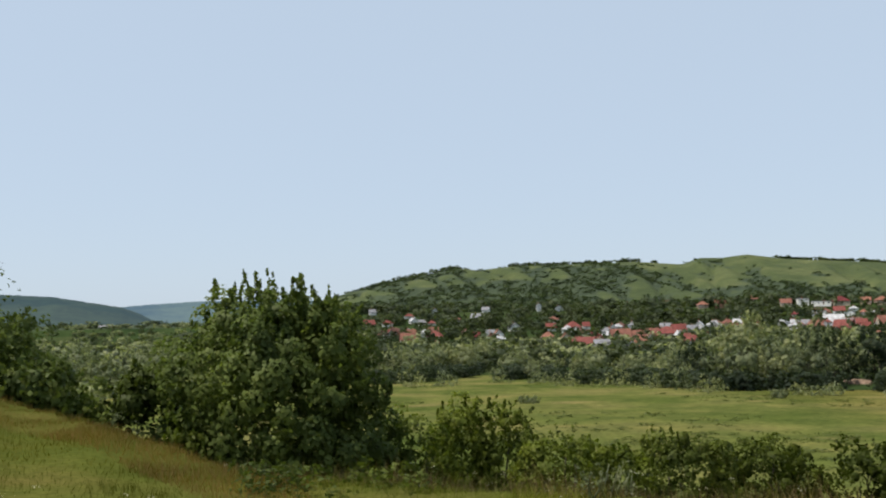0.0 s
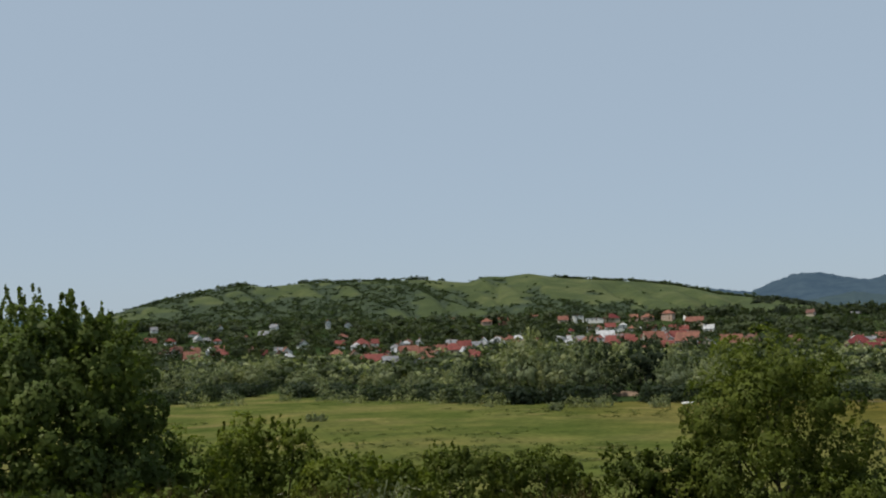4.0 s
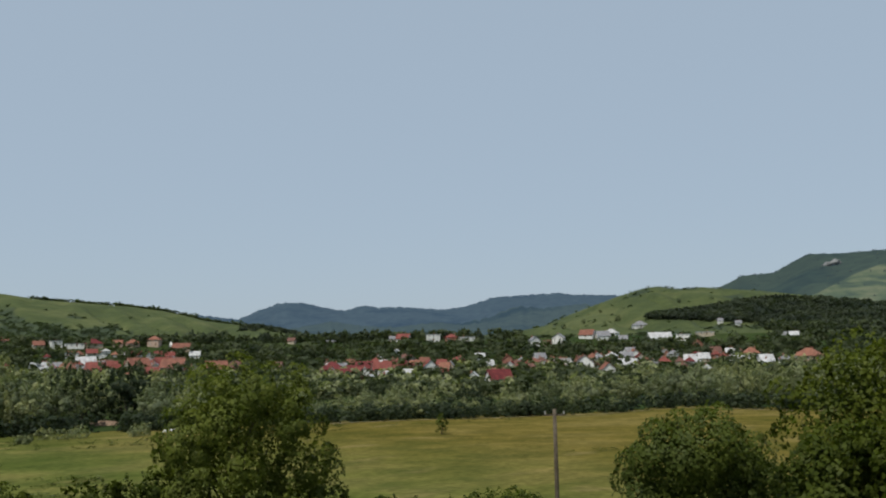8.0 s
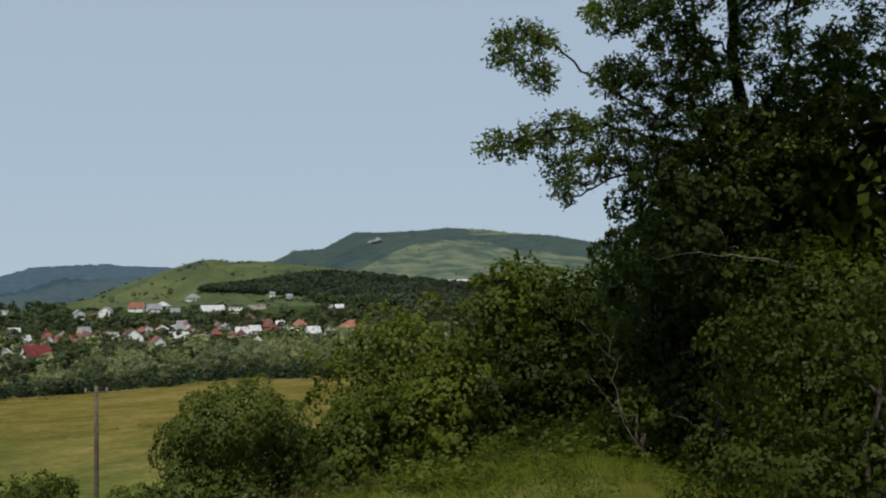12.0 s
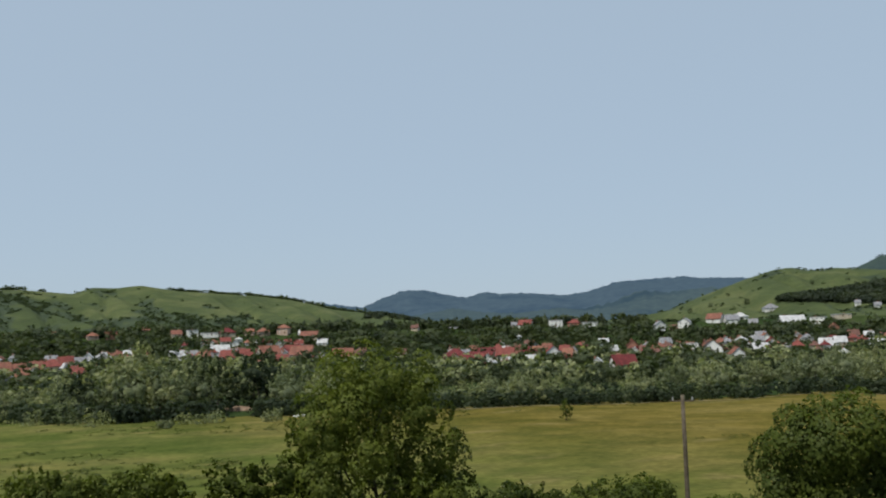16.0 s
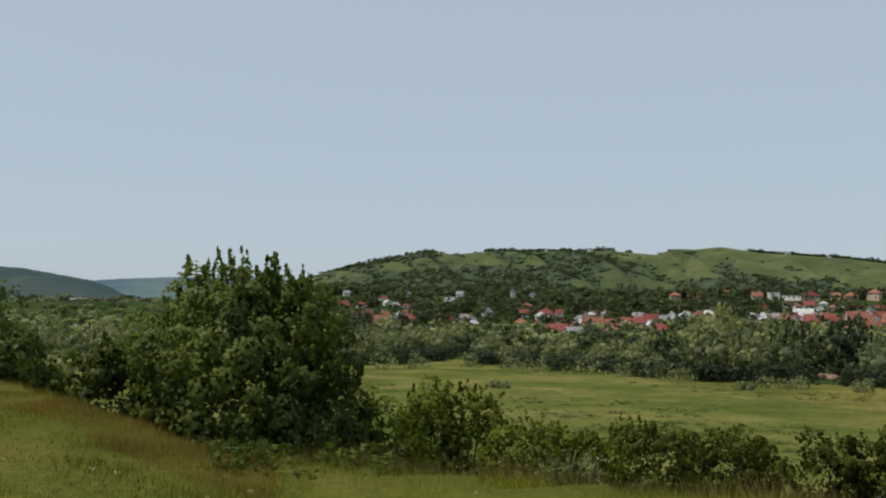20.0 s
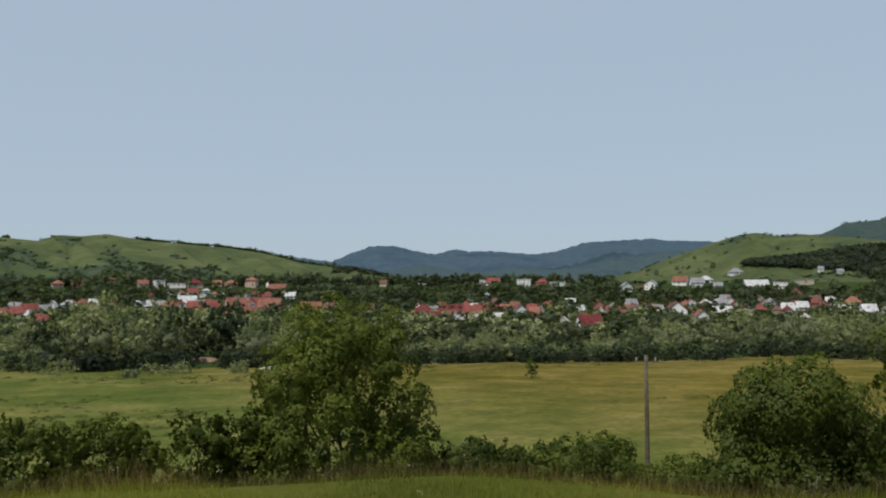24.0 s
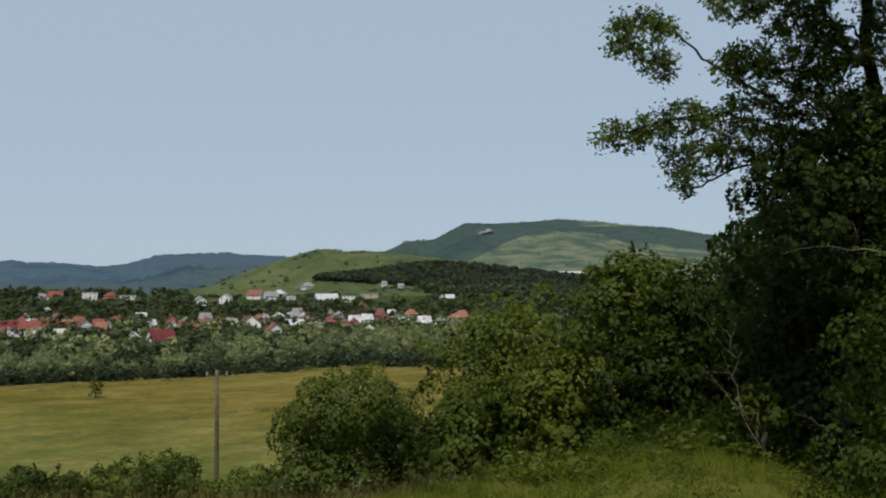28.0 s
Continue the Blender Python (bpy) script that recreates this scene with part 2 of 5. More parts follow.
def land(az, r):
    """Height of the ground, before small relief. Works on arrays."""
    az, r = np.broadcast_arrays(np.asarray(az, float), np.asarray(r, float))
    a = np.clip(az, -60, 110)
    rc = np.interp(a, BROW[:, 0], BROW[:, 1])
    zc = rc * np.tan(np.radians(np.interp(a, BROW[:, 0], BROW[:, 2])))
    near = -EYE + (zc + EYE) * smooth(r / rc)
    back = smooth((np.abs(az - 25) - 95) / 40)
    near = near * (1 - back) + (-EYE + 0.12 * r) * back
    foot = 84.0
    k = np.clip((r - rc) / (foot - rc), 0, 1)
    zfoot = -13.6 - 0.0208 * foot
    slope = zc + (zfoot - zc) * k ** 0.76
    mead = -13.6 - 0.0208 * r
    re = verge_r(a)
    ee = np.interp(a, VERGE[:, 0], VERGE[:, 1])
    ridge = np.interp(a, RIDGE[:, 0], RIDGE[:, 1])
    cr = crest_r(a)
    e1 = ee + (-2.3 - ee) * np.clip((r - re) / (440 - re), 0, 1)
    low = 0.5 - 0.55 * smooth((-8 - a) / 6)
    e2 = -2.3 + (2.3 + low) * np.clip((r - 440) / 350, 0, 1)
    e3 = low + (ridge - low) * smooth((r - 760) / (cr - 760)) ** 0.9
    top = cr * np.tan(np.radians(ridge))
    valley = r * np.tan(np.radians(np.where(r < 440, e1, np.where(r < 760, e2, np.maximum(e3, np.minimum(e2, e3))))))
    behind = top - (top + 10) * smooth((r - cr) / 500)
    z = np.where(r < rc, near, np.where(r < foot, slope, np.where(r < re, mead, np.where(r < cr, valley, behind))))
    z = np.where(back > 0, near * back + z * (1 - back), z)
    amp = smooth((r - 770) / 120) * (1 - smooth((r - cr + 120) / 120)) * (1 - back)
    if np.any(amp > 0):
        z = z.copy()
        k = amp > 0
        z[k] -= amp[k] * (7 * gully(a[k], r[k]) - 3)
    return z + EYE


def gully(az, r):
    """How deep the ground lies in one of the gullies that run down the hills: 0 on the spurs to 1."""
    x = np.array([noise.noise((p * 0.42 + 0.0062 * q, p * 0.08 - 0.0022 * q, 7.0)) + 0.5 * noise.noise((p * 0.9 + 0.011 * q, 0.2 * p - 0.005 * q, 2.0)) for p, q in zip(np.ravel(az), np.ravel(r))]).reshape(np.shape(az))
    return np.clip(1 - np.abs(x) * 2.6, 0, 1) ** 1.5


def cover(az, r):
    """How far scrub covers the hill: 0 pasture to 1."""
    x, y = r * np.sin(np.radians(az)), r * np.cos(np.radians(az))
    v = 0.5 * rough_noise(x, y, 0.008, 2.0) + 0.35 * rough_noise(x, y, 0.028, 6.0)
    up = np.clip((r - 770) / 420, 0, 1)
    right = smooth((az - 7) / 9)
    left_need = -0.24 + 0.2 * up
    right_need = -0.42 + 1.1 * up
    need = left_need * (1 - right) + right_need * right + 0.45 * smooth((az - 23) / 4) * (1 - 0.3 * up)
    one = smooth((v + 0.42 * (gully(az, r) - 0.3) - need) / 0.5 + 0.5)
    two = smooth((v + 0.25 * gully(az, r) - 0.27) / 0.25 + 0.5)
    return np.where(az < 42, one, two)


def ground_z(az, r):
    return float(land(np.array([az]), np.array([r]))[0])


def seat(az, el):
    """Distance at which the ground beyond the meadow is seen at that elevation."""
    rr = np.linspace(260, 1180, 500)
    ee = np.degrees(np.arctan2(land(np.full(500, az), rr) - EYE, rr))
    k = int(np.argmax(ee >= el))
    return float(rr[k]) if ee[k] >= el else 760.0


def mesh_of(name, verts, faces, mats=(), idx=None):
    me = bpy.data.meshes.new(name)
    me.from_pydata([tuple(v) for v in verts], [], [tuple(f) for f in faces])
    for m in mats:
        me.materials.append(m)
    if idx is not None:
        me.polygons.foreach_set("material_index", idx)
    me.polygons.foreach_set("use_smooth", [True] * len(me.polygons))
    me.update()
    return me


def sheet(azs, rs, zfun):
    """Grid of vertices by bearing and distance."""
    A, R = np.meshgrid(np.radians(azs), rs, indexing="ij")
    X, Y = R * np.sin(A), R * np.cos(A)
    Z = zfun(np.degrees(A), R, X, Y)
    return X, Y, Z


def build_ground():
    azs = np.concatenate((np.arange(-180, -45, 6.0), np.arange(-45, -14, 0.5), np.arange(-14, 76, 0.25), np.arange(76, 112, 0.5), np.arange(114, 180, 6.0)))
    rs = np.concatenate(([0.02], np.arange(1, 27, 0.75), np.geomspace(27, 230, 50), np.arange(235, 440, 9), np.arange(445, 760, 16), np.arange(762, 1300, 9), np.geomspace(1320, 4900, 16)))

    def zf(A, R, X, Y):
        z = land(A, R)
        z = z + 0.10 * rough_noise(X, Y, 0.35) * (R < 90) * smooth(R / 4)
        z = z + 0.35 * rough_noise(X, Y, 0.03, 3.0) * ((R > 80) & (R < 420))
        return z

    X, Y, Z = sheet(azs, rs, zf)
    na, nr = X.shape
    verts = np.stack((X, Y, Z), -1).reshape(-1, 3)
    faces, idx = [], []
    for i in range(na):
        j = (i + 1) % na
        a = azs[i]
        re, cut = verge_r(np.clip(a, -60, 110)), 60.0
        for k in range(nr - 1):
            faces.append((i * nr + k, i * nr + k + 1, j * nr + k + 1, j * nr + k))
            r = rs[k]
            idx.append(0 if r < cut or abs(a - 25) > 110 else 1 if r < re + 6 else 2 if r < 780 else 3)
    ob = new("ground", mesh_of("ground", verts, faces, (M_NEAR, M_MEADOW, M_VALLEY, M_HILL), idx))
    far = (np.hypot(verts[:, 0], verts[:, 1]) > 740) & (np.hypot(verts[:, 0], verts[:, 1]) < 1330)
    grown = np.zeros(len(verts))
    q = verts[far]
    grown[far] = cover(np.degrees(np.arctan2(q[:, 0], q[:, 1])), np.hypot(q[:, 0], q[:, 1]))
    ob.data.attributes.new("cover", "FLOAT", "POINT").data.foreach_set("value", grown.astype(np.float32))
    return tagged(ob, "grassy hillside, mown valley meadow and green hills", "ground", kind="structure")


build_ground()


def distant(name, label, crest, r, foot_el, mat, depth, rough, grown=None, relief=0.4):
    """A far range: its crest line by bearing and elevation, with slopes towards the valley and away."""
    c = np.array(crest)
    azs = np.arange(c[0, 0], c[-1, 0] + 0.01, 0.13)
    el = np.interp(azs, c[:, 0], c[:, 1])
    el = el + np.array([noise.fractal((a * 3.1, r * 0.01, 0), 0.8, 2.0, 5) for a in azs]) * rough
    fr = np.concatenate((np.linspace(0, 1, 44), [1.08, 1.3]))
    verts, faces = [], []
    for a, e in zip(azs, el):
        for f in fr:
            rr = r - depth * (1 - f)
            top, low = r * math.tan(radians(e)), (r - depth) * math.tan(radians(foot_el))
            h = low + (top - low) * (f if f <= 1 else 1 - (f - 1) * 2.5)
            x, y = rr * math.sin(radians(a)), rr * math.cos(radians(a))
            w = math.sin(math.pi * min(f, 1))
            h += w * (top - low) * relief * noise.fractal((x / depth * 2.2, y / depth * 2.2, 5), 1.0, 2.0, 4)
            verts.append((x, y, h + EYE))
    n = len(fr)
    for i in range(len(azs) - 1):
        for k in range(n - 1):
            faces.append((i * n + k, i * n + k + 1, (i + 1) * n + k + 1, (i + 1) * n + k))
    ob = new(name, mesh_of(name, verts, faces, (mat,)))
    if grown:
        cover_ = [grown(math.degrees(math.atan2(x, y)), math.degrees(math.atan2(z - EYE, math.hypot(x, y)))) for x, y, z in verts]
        ob.data.attributes.new("cover", "FLOAT", "POINT").data.foreach_set("value", cover_)
    return tagged(ob, label, "hills", kind="structure")


def hazy(name, a, b_, haze_glow, k, scale):
    """Distant wooded hills; the kilometres of bright air are added as a bluish glow."""
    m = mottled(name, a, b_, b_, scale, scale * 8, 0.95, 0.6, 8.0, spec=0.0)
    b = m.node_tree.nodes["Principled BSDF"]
    b.inputs["Emission Color"].default_value = (*haze_glow, 1)
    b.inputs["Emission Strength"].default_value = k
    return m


# emission colour and strength: the haze in front of each range
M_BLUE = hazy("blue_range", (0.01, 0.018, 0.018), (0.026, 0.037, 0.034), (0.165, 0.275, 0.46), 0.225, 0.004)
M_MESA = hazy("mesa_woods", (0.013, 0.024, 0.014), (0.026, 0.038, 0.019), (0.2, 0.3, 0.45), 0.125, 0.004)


def grow_pasture(m):
    """Lets pasture and hedge lines show where the cover of a wooded hill is thin."""
    n, l = m.node_tree.nodes, m.node_tree.links
    b = n["Principled BSDF"]
    woods = b.inputs["Base Color"].links[0].from_socket
    field = ramp(n, [(0.4, (0.036, 0.05, 0.024)), (0.5, (0.06, 0.077, 0.032)), (0.62, (0.098, 0.106, 0.05))])
    l.new(noise_tex(n, l, 0.022, 8, (1, 1, 2.5)), field.inputs[0])
    a = n.new("ShaderNodeAttribute")
    a.attribute_name = "cover"
    rag = n.new("ShaderNodeMath")
    rag.operation = "MULTIPLY_ADD"
    l.new(noise_tex(n, l, 0.02, 7), rag.inputs[0])
    rag.inputs[1].default_value = 0.8
    l.new(a.outputs["Fac"], rag.inputs[2])
    edge = ramp(n, [(0.82, (0, 0, 0)), (0.98, (1, 1, 1))])
    l.new(rag.outputs[0], edge.inputs[0])
    l.new(mixed(n, l, edge.outputs[0], field.outputs[0], woods), b.inputs["Base Color"])


grow_pasture(M_MESA)
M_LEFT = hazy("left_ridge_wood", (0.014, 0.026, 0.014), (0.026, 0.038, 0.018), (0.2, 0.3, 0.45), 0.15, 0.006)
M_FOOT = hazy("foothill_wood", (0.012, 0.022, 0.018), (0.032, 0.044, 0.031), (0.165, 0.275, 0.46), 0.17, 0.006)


def mesa_cover(az, el):
    """Woods on the steep flank and along the top, pasture below and in a strip near the edge of the top."""
    if az < 63.6:
        return 1.0
    strip = float(smooth((az - 70.4) / 1.8) * smooth((76.4 - az) / 1.8) * smooth((el - 4.4) / 0.25))
    top = np.interp(az, [63.6, 64.6, 67, 68.3, 70, 72.2, 74, 78, 86], [1.6, 2.6, 3.7, 4.15, 4.3, 4.25, 3.6, 3.1, 2.6])
    return float(smooth((el - top) / 0.6 + 0.5)) * (1 - 0.7 * strip)


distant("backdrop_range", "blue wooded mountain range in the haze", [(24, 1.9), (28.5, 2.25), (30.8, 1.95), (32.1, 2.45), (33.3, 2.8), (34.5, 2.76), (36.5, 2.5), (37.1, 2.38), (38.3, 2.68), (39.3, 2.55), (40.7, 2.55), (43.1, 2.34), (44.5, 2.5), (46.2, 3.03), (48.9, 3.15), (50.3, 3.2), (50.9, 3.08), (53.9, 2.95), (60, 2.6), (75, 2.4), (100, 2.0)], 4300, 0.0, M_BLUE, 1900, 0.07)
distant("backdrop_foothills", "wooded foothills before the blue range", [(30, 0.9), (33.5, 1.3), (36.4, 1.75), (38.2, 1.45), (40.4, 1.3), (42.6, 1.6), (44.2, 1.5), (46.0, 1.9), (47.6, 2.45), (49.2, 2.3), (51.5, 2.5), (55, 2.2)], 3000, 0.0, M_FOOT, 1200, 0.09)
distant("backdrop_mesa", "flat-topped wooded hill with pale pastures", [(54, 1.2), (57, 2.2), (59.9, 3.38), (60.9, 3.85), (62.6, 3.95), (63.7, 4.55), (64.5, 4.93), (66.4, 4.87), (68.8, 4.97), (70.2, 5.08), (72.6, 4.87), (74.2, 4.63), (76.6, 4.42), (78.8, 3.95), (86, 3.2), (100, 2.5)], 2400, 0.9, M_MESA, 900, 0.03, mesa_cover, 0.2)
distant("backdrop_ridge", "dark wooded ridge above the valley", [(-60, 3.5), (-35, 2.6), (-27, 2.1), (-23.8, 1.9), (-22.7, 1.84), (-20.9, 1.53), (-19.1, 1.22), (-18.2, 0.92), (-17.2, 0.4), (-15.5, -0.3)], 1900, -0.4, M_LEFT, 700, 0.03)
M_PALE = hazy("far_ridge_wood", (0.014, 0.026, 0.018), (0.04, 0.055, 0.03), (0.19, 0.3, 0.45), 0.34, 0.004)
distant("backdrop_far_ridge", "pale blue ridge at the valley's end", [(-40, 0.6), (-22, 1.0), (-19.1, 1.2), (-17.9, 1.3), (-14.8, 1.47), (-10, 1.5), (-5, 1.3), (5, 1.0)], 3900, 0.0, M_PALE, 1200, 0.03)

# ---- tools for plants ----


def quads_mesh(name, V, mat):
    """A mesh of separate leaf faces. V: their corners (n, 3 or 4, 3), or these with the way that each leaf spray faces (n, 3)."""
    V, S = V if isinstance(V, tuple) else (V, None)
    n, k = V.shape[:2]
    me = bpy.data.meshes.new(name)
    me.vertices.add(n * k)
    me.vertices.foreach_set("co", np.ascontiguousarray(V, dtype=np.float32).ravel())
    me.loops.add(n * k)
    me.loops.foreach_set("vertex_index", np.arange(n * k, dtype=np.int32))
    me.polygons.add(n)
    me.polygons.foreach_set("loop_start", np.arange(0, n * k, k, dtype=np.int32))
    me.materials.append(mat)
    if S is not None:
        nm = me.attributes.new("custom_normal", "FLOAT_VECTOR", "CORNER")
        nm.data.foreach_set("vector", np.repeat(S.astype(np.float32), k, axis=0).ravel())
    me.update(calc_edges=True)
    return me


def tufts(V):
    """The same leaves as plain three-cornered tufts, for far trees."""
    return V[0][:, [0, 1, 2]], V[1]


def unit(v):
    return v / np.maximum(np.linalg.norm(v, axis=-1, keepdims=True), 1e-9)


def leaves_at(P, N, size, g, aspect=0.5, spread=0.45, own=0.22):
    """Pointed leaves at P that face roughly along N."""
    n = len(P)
    face = unit(N)
    N = unit(N + spread * g.normal(size=(n, 3)))
    N = N * np.where((N * face).sum(1, keepdims=True) < 0, -1.0, 1.0)
    T = unit(np.cross(N, g.normal(size=(n, 3))))
    B = np.cross(N, T)
    L = size * g.uniform(0.65, 1.35, (n, 1))
    W = L * aspect
    droop = N * L * 0.12
    return np.stack((P - T * L * 0.5, P - B * W * 0.5 + droop, P + T * L * 0.5 - droop, P + B * W * 0.5 + droop), 1), unit(face + own * N)


def cloud(lobes, n, g, hollow=0.72):
    """Points with outward directions through a crown: leaf clumps that sit on the skin of overlapping lobes."""
    lobes = np.array(lobes, float)
    c, s = lobes[:, :3], lobes[:, 3:6]
    w = (s[:, 0] * s[:, 1] + s[:, 0] * s[:, 2] + s[:, 1] * s[:, 2])
    each = int(np.clip(n // 40, 5, 76))
    m = max(8, int(n * 0.78 / each))

    def skin(count, lo, hi, shy):
        k = g.choice(len(lobes), size=count * 5, p=w / w.sum())
        d = unit(g.normal(size=(len(k), 3)))
        P = c[k] + d * s[k] * g.uniform(lo, hi, (len(k), 1))
        deep = np.zeros(len(k), bool)
        for q in range(len(lobes)):
            deep |= ((((P - c[q]) / s[q]) ** 2).sum(1) < shy) & (k != q)
        keep = ~deep | (g.uniform(size=len(k)) < 0.08)
        return P[keep][:count], d[keep][:count], s[k][keep][:count]

    C, d, size = skin(m, 0.8, 1.0, 0.6)
    rc = size.mean(1, keepdims=True) * g.uniform(0.24, 0.5, (len(C), 1))
    C = C + d * rc * g.uniform(-0.4, 0.5, (len(C), 1))
    e = unit(g.normal(size=(len(C), each, 3)) + 0.9 * d[:, None] + np.array([0, 0, 0.45]))
    P = C[:, None] + e * rc[:, None] * g.uniform(0.78, 1.06, (len(C), each, 1))
    N = 0.8 * e + 0.4 * d[:, None]
    P, N = P.reshape(-1, 3), N.reshape(-1, 3)
    P2, d2, _ = skin(max(4, n - len(P)), hollow - 0.2, hollow + 0.04, 0.3)
    P, N = np.concatenate((P, P2)), np.concatenate((N, d2))
    mid = np.average(c, axis=0, weights=w)
    whole = (P - mid) / np.maximum(np.abs(P - mid).max(axis=0), 1e-6)
    return P, unit(N + whole * 0.3)


def sprigs(lobes, n, g, reach, each=13):
    """Leafy shoots that stand out from the skin of the lobes."""
    lobes = np.array(lobes, float)
    c, s = lobes[:, :3], lobes[:, 3:6]
    w = s[:, 0] * s[:, 2]
    m = max(1, n // each)
    k = g.choice(len(lobes), size=m, p=w / w.sum())
    d = unit(g.normal(size=(m, 3)) + np.array([0, 0, 0.45]))
    start = c[k] + d * s[k] * 0.85
    way = unit(d + g.normal(size=(m, 3)) * 0.3 + np.array([0, 0, 0.7])) * reach * g.uniform(0.4, 1.25, (m, 1))
    t = g.uniform(0, 1, (m, each, 1))
    P = start[:, None] + way[:, None] * t + g.normal(size=(m, each, 3)) * reach * 0.13 * (1.2 - t)
    N = np.broadcast_to(unit(d + np.array([0, 0, 0.12]))[:, None], P.shape)
    return P.reshape(-1, 3), N.reshape(-1, 3)


def crown_lobes(w, d, h, z0, g, count=16, small=0.34, dome=2.4, core=1.0):
    """Lobes that fill an uneven crown of that width, depth and height, from z0 up."""
    w, d, h = w * 1.26, d * 1.26, h * 1.05
    out = [(0, 0, z0 + h * 0.42, w * 0.36 * core, d * 0.36 * core, h * 0.42 * core)]
    for i in range(count):
        a, t = g.uniform(0, 2 * math.pi), g.uniform(0.0, 0.92)
        ring = (1 - t ** dome) ** 0.5 if dome else math.sin(math.pi * min(1, 0.14 + t * 0.84)) ** 0.55
        s = small * g.uniform(0.45, 1.3)
        out.append((math.cos(a) * w * 0.34 * ring, math.sin(a) * d * 0.34 * ring, z0 + h * (0.06 + 0.8 * t), w * s * 0.5, d * s * 0.5, h * s * 0.42))
    if dome:
        for i in range(max(5, count // 4)):
            a, s = g.uniform(0, 2 * math.pi), small * g.uniform(0.8, 1.3)
            out.append((math.cos(a) * w * 0.35, math.sin(a) * d * 0.35, z0 + h * g.uniform(-0.04, 0.12), w * s * 0.5, d * s * 0.5, h * s * 0.5))
    return out


def shoots(lobes, n, g, tall, each=46):
    """Upright leafy shoots on the upper side of a crown."""
    top = max(q[2] + q[5] for q in lobes)
    high = [q for q in lobes if q[2] + q[5] > 0.72 * top]
    P, N = [], []
    for i in range(int(n)):
        q = high[int(g.integers(0, len(high)))]
        a, k = g.uniform(0, 2 * math.pi), g.uniform(0, 0.7)
        foot = np.array([q[0] + math.cos(a) * k * q[3], q[1] + math.sin(a) * k * q[4], q[2] + q[5] * math.sqrt(1 - k * k) * 0.9])
        size = tall * g.uniform(0.45, 1.2)
        t = g.uniform(-0.1, 1, (each, 1))
        lean = np.array([g.normal() * 0.16, g.normal() * 0.16, 1.0])
        P.append(foot + lean * t * size + g.normal(size=(each, 3)) * np.array([1, 1, 0.3]) * 0.085 * size * (1.12 - t))
        N.append(g.normal(size=(each, 3)) * np.array([1, 1, 0.5]) + np.array([0, 0, 0.4]))
    return np.concatenate(P), np.concatenate(N)


class Tubes:
    """Tapered round branches gathered in one mesh."""

    def __init__(self, sides=6):
        self.v, self.f, self.s = [], [], sides

    def add(self, pts, r0, r1, sides=0):
        pts = [Vector(p) for p in pts]
        base, n = len(self.v), sides or self.s
        for i, p in enumerate(pts):
            way = (pts[min(i + 1, len(pts) - 1)] - pts[max(i - 1, 0)]).normalized()
            side = way.orthogonal().normalized()
            up = way.cross(side)
            r = r0 + (r1 - r0) * i / (len(pts) - 1)
            for k in range(n):
                a = 2 * math.pi * k / n
                self.v.append(p + side * math.cos(a) * r + up * math.sin(a) * r)
        for i in range(len(pts) - 1):
            for k in range(n):
                q = (k + 1) % n
                self.f.append((base + i * n + k, base + i * n + q, base + (i + 1) * n + q, base + (i + 1) * n + k))
        self.f.append(tuple(base + (len(pts) - 1) * n + k for k in range(n)))

    def mesh(self, name, mat):
        return mesh_of(name, self.v, self.f, (mat,))


def bend(a, b, g, n=6, wob=0.08, lift=0.0):
    """A wavering line from a to b."""
    a, b = Vector(a), Vector(b)
    size = (b - a).length
    out = []
    for i in range(n + 1):
        t = i / n
        p = a.lerp(b, t) + Vector(g.normal(size=3)) * wob * size * 0.5 * math.sin(math.pi * t)
        p.z += lift * size * math.sin(math.pi * t)
        out.append(p)
    return out


def thing(name, place, label, category, group="", kind="", turn=0.0):
    ob = new(name)
    ob.empty_display_size = 0.2
    ob.location = place
    ob.rotation_euler.z = turn
    return tagged(ob, label, category, group, kind)


def child(name, me, parent, label=""):
    ob = new(name, me)
    ob.parent = parent
    return tagged(ob, label)


def shrub(name, label, category, place, w, d, h, mat, leaves, size, seed, z0=0.0, spiky=0, count=16, trunk=0.06, group="", aspect=0.8, stems=5, small=0.34, dome=2.4, core=1.0, hollow=0.72, tall=0.13):
    """A tree or bush: stems that fan out from the foot, and a leafy crown with gaps."""
    g = np.random.default_rng(seed)
    ob = thing(name, place, label, category, group)
    lobes = crown_lobes(w, d, h, z0, g, count, small, dome, core)
    P, N = cloud(lobes, int(leaves * 0.78), g, hollow)
    P2, N2 = sprigs(lobes, int(leaves * 0.22), g, max(0.05 * (w + h), 3.2 * size))
    Ps, Ns = [P, P2], [N, N2]
    if spiky:
        P3, N3 = shoots(lobes, spiky, g, tall * h)
        Ps, Ns = Ps + [P3], Ns + [N3]
    child("crown", quads_mesh("crown", leaves_at(np.concatenate(Ps), np.concatenate(Ns), size, g, aspect), mat), ob)
    for i in range(stems):
        tb = Tubes(6)
        q = lobes[int(g.integers(0, len(lobes)))]
        foot = (g.normal() * 0.05 * w, g.normal() * 0.05 * d, -0.25)
        tip = (q[0] * 0.6, q[1] * 0.6, q[2] * 0.9)
        tb.add(bend(foot, tip, g, 6, 0.12), trunk * g.uniform(0.6, 1.1), trunk * 0.18)
        # stems of the shaded bushes take the bark darkened for shade
        child("stem", tb.mesh("stem", M_SHADE_BARK if mat in (L_DEEP_SHADE, L_PART_SHADE, L_HANG) else M_BARK), ob)
    return ob


# ---- the big tree and the hedge below the brow ----
def on_ground(az, r, sink=0.0):
    a = radians(az)
    return Vector((r * math.sin(a), r * math.cos(a), ground_z(az, r) - sink))


